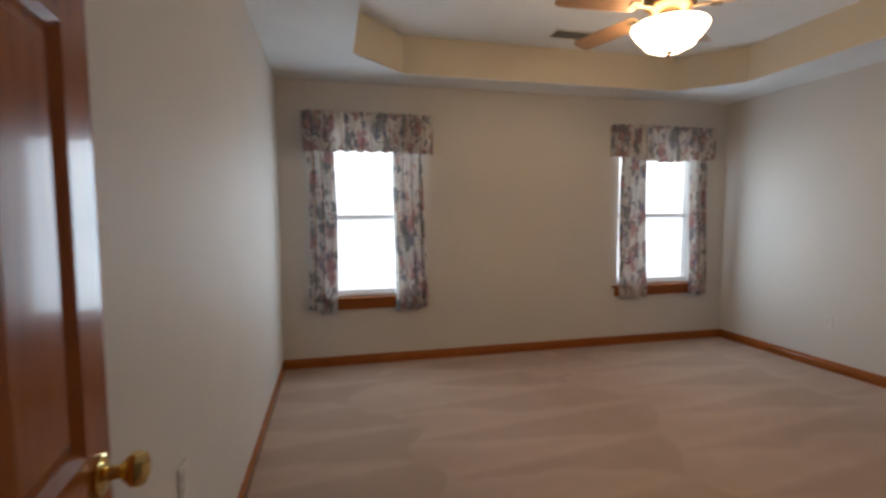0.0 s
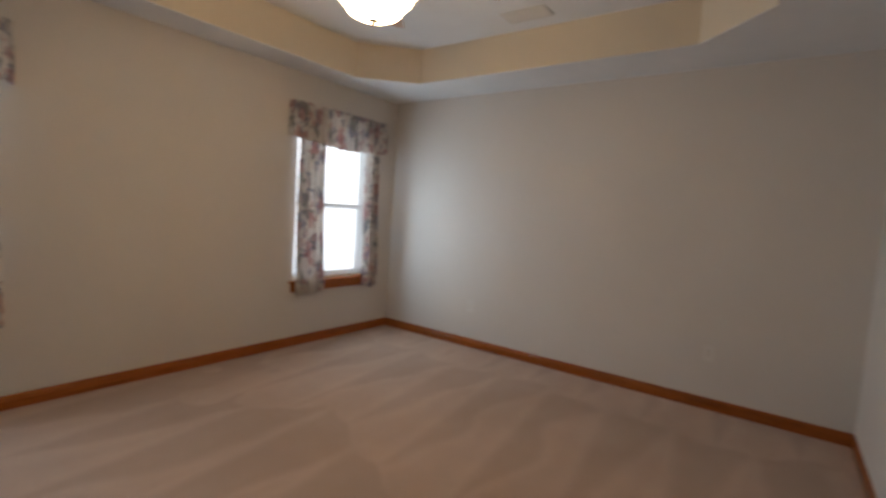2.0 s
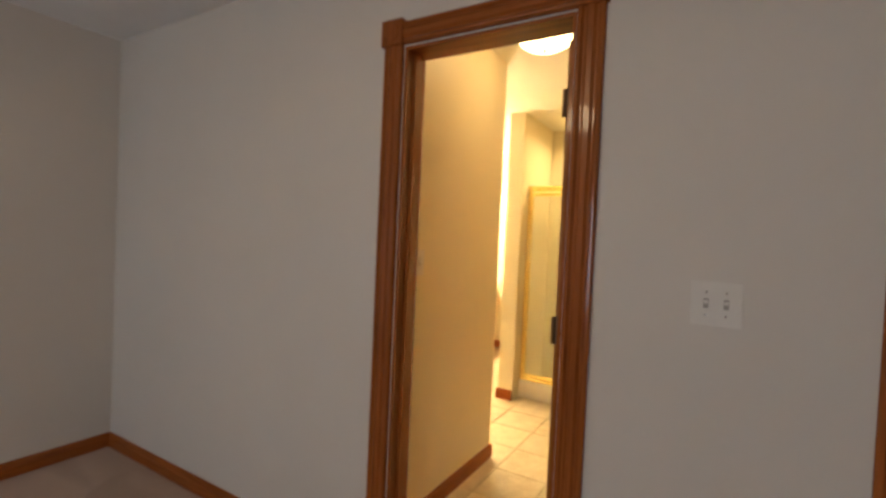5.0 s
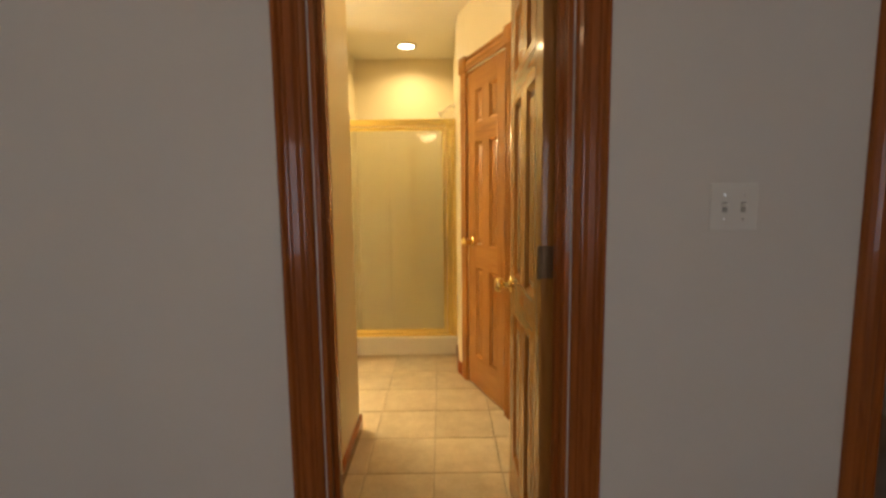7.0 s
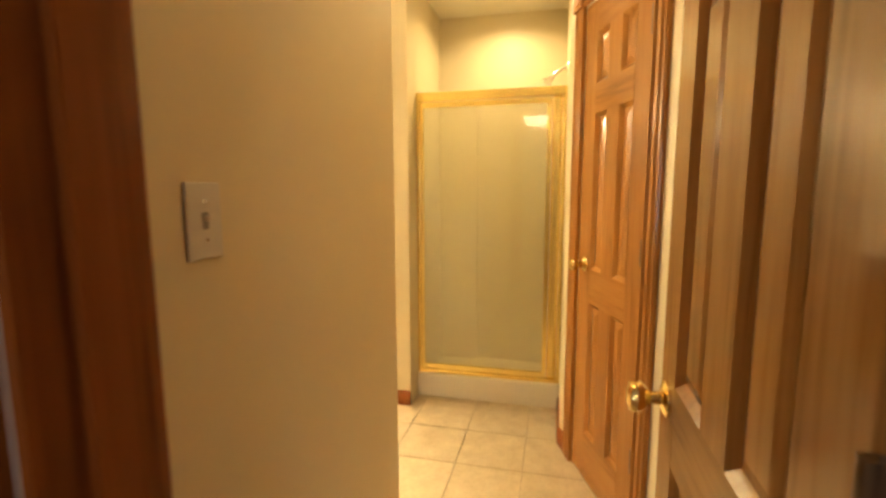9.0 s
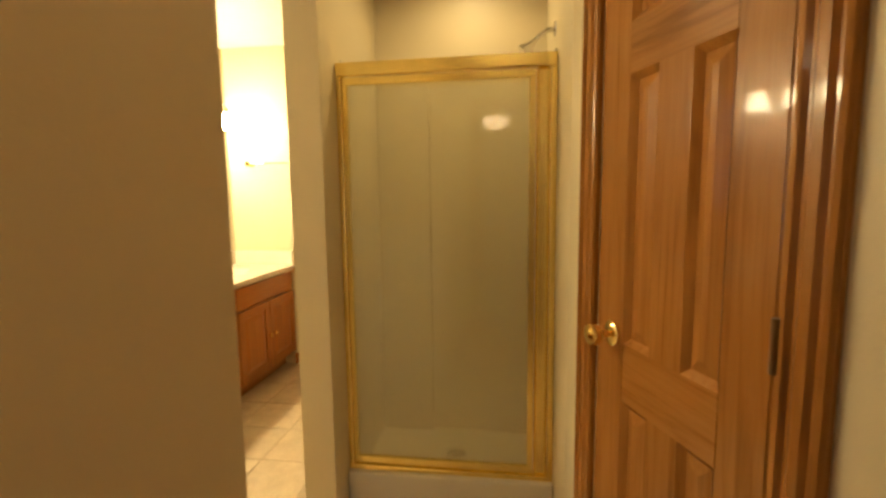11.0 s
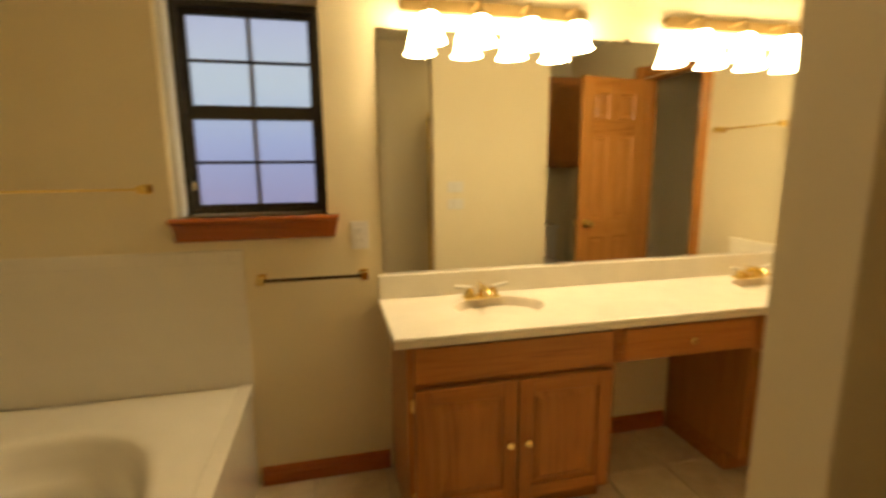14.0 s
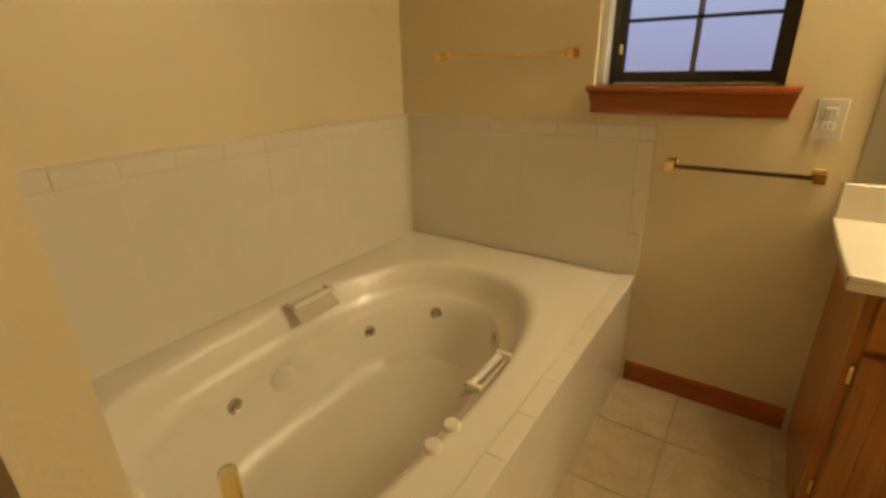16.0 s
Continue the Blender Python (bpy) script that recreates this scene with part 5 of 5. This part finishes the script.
rod(pull, (xa + 0.05, SH_D + 0.012, 1.00), (xa + 0.05, SH_D + 0.04, 1.00), 0.009)
part("pull", pull, GOLD, sd, "small gold pull knob")

hd = root("wall_shower", pose(SH[0], -2.60, 1.96), "chrome shower head on a bent arm", "shower head")
part("flange", lathe([(0.0, 0.008), (0.026, 0.006), (0.03, 0.0)], 20, "x"), CHROME, hd, soft=True)
part("arm", bent_rod([(0.0, 0, 0), (0.03, 0, -0.004), (0.06, 0, -0.022), (0.085, 0, -0.048)], 0.009), CHROME, hd, soft=True)
hb = lathe([(0.010, 0.0), (0.014, 0.012), (0.016, 0.025), (0.030, 0.045), (0.033, 0.058), (0.0, 0.058)], 22)
head = part("head", hb, CHROME, hd, soft=True)
head.matrix_basis = Matrix.Translation((0.082, 0, -0.045)) @ Vector((0.75, 0, -0.66)).to_track_quat("Z", "Y").to_matrix().to_4x4()

# ---- toilet nook and closet, seen in the mirror ----
wc = root("wall_cabinet", pose(0, 0, 0), "dark-stained oak wall cabinet in the toilet nook", "cabinet")
part("body", boxes((1.302, 1.60, BY + 0.002, -3.175, 1.34, 2.20)), CABINET_OAK["z"], wc)
for a, b in ((BY + 0.02, -3.62), (-3.60, -3.19)):
    bm = bevelled(boxes((1.60, 1.618, a, b, 1.355, 2.185)), 0.004, 1)
    dd = part("door", bm, CABINET_OAK["z"], wc, "oak cabinet door")
    pb = bmesh.new()
    rg = lambda k, d: [(1.618 + d, a + k, 1.355 + k), (1.618 + d, b - k, 1.355 + k), (1.618 + d, b - k, 2.185 - k), (1.618 + d, a + k, 2.185 - k)]
    loft(pb, [rg(0.05, 0.0005), rg(0.06, 0.005), rg(0.09, 0.008)], True, False)
    pb.faces.new([pb.verts.new(p) for p in rg(0.09, 0.008)])
    part("raised_panel", pb, CABINET_OAK["z"], dd)
def toilet():
    t = root("toilet", pose(1.31, -3.61, 0), "white porcelain toilet below the wall cabinet", "toilet")
    part("tank", bevelled(boxes((0.0, 0.19, -0.24, 0.24, 0.38, 0.72)), 0.02, 3), PORCELAIN, t, soft=True)
    part("tank_lid", bevelled(boxes((-0.004, 0.205, -0.255, 0.255, 0.721, 0.755)), 0.012, 3), PORCELAIN, t, soft=True)
    bm = bmesh.new()
    loft(bm, [superellipse(cx, 0, a, b, 32, z, 2.3) for cx, a, b, z in ((0.36, 0.20, 0.11, 0.0), (0.36, 0.19, 0.10, 0.12), (0.42, 0.23, 0.14, 0.28), (0.45, 0.26, 0.185, 0.385), (0.45, 0.262, 0.187, 0.40), (0.46, 0.20, 0.13, 0.40), (0.46, 0.15, 0.10, 0.28))])
    part("bowl", bm, PORCELAIN, t, soft=True)
    bm = bmesh.new()
    loft(bm, [superellipse(0.45, 0, 0.262 * k, 0.187 * k, 32, z, 2.3) for k, z in ((0.99, 0.403), (1.0, 0.415), (0.97, 0.432), (0.4, 0.438))])
    part("seat_lid", bm, PORCELAIN, t, soft=True)
    bm = bmesh.new()
    rod(bm, (0.19, 0.17, 0.66), (0.215, 0.17, 0.66), 0.009)
    rod(bm, (0.215, 0.18, 0.66), (0.215, 0.10, 0.652), 0.006)
    part("flush_lever", bm, CHROME, t, "chrome flush lever")
    return t


PORCELAIN = plain("white_porcelain", (0.78, 0.77, 0.73), 0.12, vary=0.02)
toilet()
sh = root("closet_shelf", pose(0, 0, 0), "white closet shelf with a hanging rod", "shelf")
part("board", boxes((2.021, 3.599, -5.449, -5.10, 1.72, 1.74)), VINYL, sh)
part("cleat", boxes((2.021, 3.599, -5.449, -5.43, 1.64, 1.72)), VINYL, sh)
rb = bmesh.new()
rod(rb, (2.021, -5.16, 1.66), (3.599, -5.16, 1.66), 0.016)
part("hanging_rod", rb, BRONZE, sh, "dark hanging rod")

hk = root("robe_hook", pose(2.58, -T, 1.44, 0, 0, 180), "polished brass robe hook above the tub", "hook")
part("plate", bevelled(boxes((-0.017, 0.017, 0, 0.008, -0.035, 0.035)), 0.003, 1), BRASS, hk)
part("prong", bent_rod([(0, 0.006, -0.012), (0, 0.03, -0.022), (0, 0.046, -0.012), (0, 0.05, 0.008)], 0.006), BRASS, hk, soft=True)
part("prong", bent_rod([(0, 0.006, 0.015), (0, 0.025, 0.02), (0, 0.034, 0.034)], 0.005), BRASS, hk, soft=True)


# ---- tiles ----
def tile_mesh(name, w, h, t, material, round_edge=0.0025):
    """A tile in local x and z, proud along +y."""
    bm = bmesh.new()
    e = round_edge
    loft(bm, [[(0, 0, 0), (w, 0, 0), (w, 0, h), (0, 0, h)], [(0, t - e, 0), (w, t - e, 0), (w, t - e, h), (0, t - e, h)], [(e, t, e), (w - e, t, e), (w - e, t, h - e), (e, t, h - e)]])
    bmesh.ops.recalc_face_normals(bm, faces=bm.faces)
    me = bpy.data.meshes.new(name)
    bm.to_mesh(me)
    bm.free()
    me.materials.append(material)
    return me


def floor_tile_material():
    m, nt, b = nodes_of("ceramic_floor_tile_glaze")
    info = nt.nodes.new("ShaderNodeObjectInfo")
    mp = nt.nodes.new("ShaderNodeMapping")
    tc = nt.nodes.new("ShaderNodeTexCoord")
    nt.links.new(tc.outputs["Object"], mp.inputs["Vector"])
    sc = nt.nodes.new("ShaderNodeMath")
    sc.operation = "MULTIPLY"
    sc.inputs[1].default_value = 37.0
    nt.links.new(info.outputs["Random"], sc.inputs[0])
    nt.links.new(sc.outputs[0], mp.inputs["Location"])
    v = mp.outputs[0]
    cloud = ramp_of(nt, noise_of(nt, v, 11, 5, 0.6), [(0.3, (0.52, 0.42, 0.28)), (0.7, (0.66, 0.56, 0.40))])
    fine = ramp_of(nt, noise_of(nt, v, 70, 3), [(0.3, (0.90, 0.89, 0.88)), (0.6, (1, 1, 1))])
    tone = ramp_of(nt, info.outputs["Random"], [(0, (0.90, 0.90, 0.90)), (1, (1.0, 1.0, 1.0))])
    nt.links.new(mix_of(nt, 1.0, mix_of(nt, 1.0, cloud, fine, "MULTIPLY"), tone, "MULTIPLY"), b.inputs["Base Color"])
    b.inputs["Roughness"].default_value = 0.34
    bump_of(nt, b, noise_of(nt, v, 45, 3), 0.1, 0.002)
    return m


def lay(mesh, name, parent, m, n_u, n_v, du, dv, keep=lambda u, v: True):
    for i in range(n_u):
        for j in range(n_v):
            if keep(i * du, j * dv):
                ob = new(name, mesh)
                ob.parent = parent
                ob.matrix_basis = m @ pose(i * du, 0, j * dv)


P = 0.312
fl = root("floor_tiles", pose(0, 0, 0), "tan mottled ceramic floor tiles with thin grout", "floor", "", "structure")
FT = tile_mesh("floor_tile", P - 0.004, P - 0.004, 0.008, floor_tile_material(), 0.002)
for i in range(-4, 9):
    for j in range(-14, 6):
        x, y = 1.808 + i * P, -1.15 + j * P
        cx, cy = x + P / 2, y + P / 2
        if not (BY - 0.1 < cy and cy - P / 2 < -0.06 and cx < BX + 0.1):
            continue
        if (cy > -3.17 and cx < 1.20) or (SH[0] < cx - P / 2 and cx + P / 2 < SH[1] and SH_B < cy < SH_D - 0.1) or (CW + 0.2 < cx and cy - P / 2 > -1.05) or cx < 0.9:
            continue
        ob = new("tile", FT)
        ob.parent = fl
        top = min(y + P - 0.004, -0.062)
        ob.matrix_basis = pose(x, top, -0.008, 90, 0, 0) @ Matrix.Diagonal((1, 1, (top - y) / (P - 0.004), 1))

S = 0.152
CAP = tile_mesh("bullnose_tile", S - 0.0004, 0.05, 0.0042, TILE_WHITE, 0.002)
su = root("tub_surround", pose(0, 0, 0), "cream glazed tile surround above the tub", "tile surround", "", "structure")
SU_H = 0.575
part("grout_bed", boxes((CW + CWT + 0.002, BX - 0.0005, -0.1485, -T - 0.0005, TZ - 0.05, TZ + SU_H), (BX - 0.004, BX - 0.0005, TY0, -0.1485, TZ - 0.05, TZ + SU_H)), GROUT_LIGHT, su, "pale grout between the tiles")
n_long = int((BX - 0.012 - TX0) / S) + 1
nwall = pose(TX0 + 0.002, -0.1485, TZ + 0.001, 0, 0, 0)
flip = Matrix.Diagonal((1, -1, 1, 1))
SQ = tile_mesh("wall_tile_course", S - 0.0004, (SU_H - 0.055) / 3 - 0.0004, 0.0007, TILE_WHITE, 0.0002)
dz = (SU_H - 0.055) / 3
lay(SQ, "tile", su, nwall @ flip, n_long - 1, 3, S, dz)
lay(CAP, "bullnose_tile", su, nwall @ pose(0, 0, 3 * dz) @ flip, n_long - 1, 1, S, dz)
rest = (BX - 0.013 - TX0 - 0.002) - (n_long - 1) * S
if rest > 0.02:
    RT = tile_mesh("cut_tile", rest, dz - 0.0004, 0.0007, TILE_WHITE, 0.0002)
    lay(RT, "tile", su, nwall @ pose((n_long - 1) * S, 0, 0) @ flip, 1, 3, S, dz)
    lay(tile_mesh("cut_bullnose", rest, 0.05, 0.0042, TILE_WHITE, 0.002), "bullnose_tile", su, nwall @ pose((n_long - 1) * S, 0, 3 * dz) @ flip, 1, 1, S, dz)
ewall = pose(BX - 0.004, TY0 + 0.052, TZ + 0.001, 0, 0, 90)
lay(SQ, "tile", su, ewall, 6, 3, S, dz)
lay(CAP, "bullnose_tile", su, ewall @ pose(0, 0, 3 * dz), 6, 1, S, dz)
SIDE = tile_mesh("side_bullnose", 0.05, dz - 0.0015, 0.0042, TILE_WHITE, 0.002)
lay(SIDE, "bullnose_tile", su, ewall @ pose(-0.052, 0, 0), 1, 3, S, dz)
lay(tile_mesh("corner_bullnose", 0.05, 0.05, 0.0042, TILE_WHITE, 0.002), "bullnose_tile", su, ewall @ pose(-0.052, 0, 3 * dz), 1, 1, S, dz)
endr = (-0.157 - (TY0 + 0.052)) - 6 * S
if endr > 0.015:
    lay(tile_mesh("cut_tile_end", endr, dz - 0.0004, 0.0007, TILE_WHITE, 0.0002), "tile", su, ewall @ pose(6 * S, 0, 0), 1, 3, S, dz)
    lay(tile_mesh("cut_cap_end", endr, 0.05, 0.0042, TILE_WHITE, 0.002), "bullnose_tile", su, ewall @ pose(6 * S, 0, 3 * dz), 1, 1, S, dz)
# end wall next to the corridor
cwall = pose(CW + CWT + 0.0005, -0.157, TZ + 0.001, 0, 0, -90)
lay(SQ, "tile", su, cwall, 6, 3, S, dz)
lay(CAP, "bullnose_tile", su, cwall @ pose(0, 0, 3 * dz), 6, 1, S, dz)
lay(tile_mesh("long_side_bullnose", 0.062, dz - 0.0015, 0.007, TILE_WHITE, 0.003), "bullnose_tile", su, cwall @ pose(6 * S + endr - 0.0, 0, 0), 1, 3, S, dz)
if endr > 0.015:
    lay(tile_mesh("cut_tile_cw", endr, dz - 0.0004, 0.0007, TILE_WHITE, 0.0002), "tile", su, cwall @ pose(6 * S, 0, 0), 1, 3, S, dz)
# tub front: apron tiles and the bullnose along the deck
apron = pose(TX0 + 0.002, TY0 + 0.012, 0.002, 0, 0, 0)
da = (TZ - 0.012) / 3
AT = tile_mesh("apron_tile", S - 0.0004, da - 0.0004, 0.0007, TILE_WHITE, 0.0002)
lay(AT, "tile", the_tub, apron @ flip, n_long - 1, 3, S, da)
if rest > 0.02:
    lay(tile_mesh("cut_apron_tile", rest, da - 0.0004, 0.0007, TILE_WHITE, 0.0002), "tile", the_tub, apron @ pose((n_long - 1) * S, 0, 0) @ flip, 1, 3, S, da)
deck = pose(TX0 + 0.002, TY0 + 0.053, TZ - 0.004, 90, 0, 0)
DT = tile_mesh("deck_tile", S - 0.0004, 0.053, 0.012, TILE_WHITE, 0.0012)
lay(DT, "bullnose_tile", the_tub, deck, n_long - 1, 1, S, S)
if rest > 0.02:
    lay(tile_mesh("cut_deck_tile", rest, 0.053, 0.012, TILE_WHITE, 0.0012), "bullnose_tile", the_tub, deck @ pose((n_long - 1) * S, 0, 0), 1, 1, S, S)
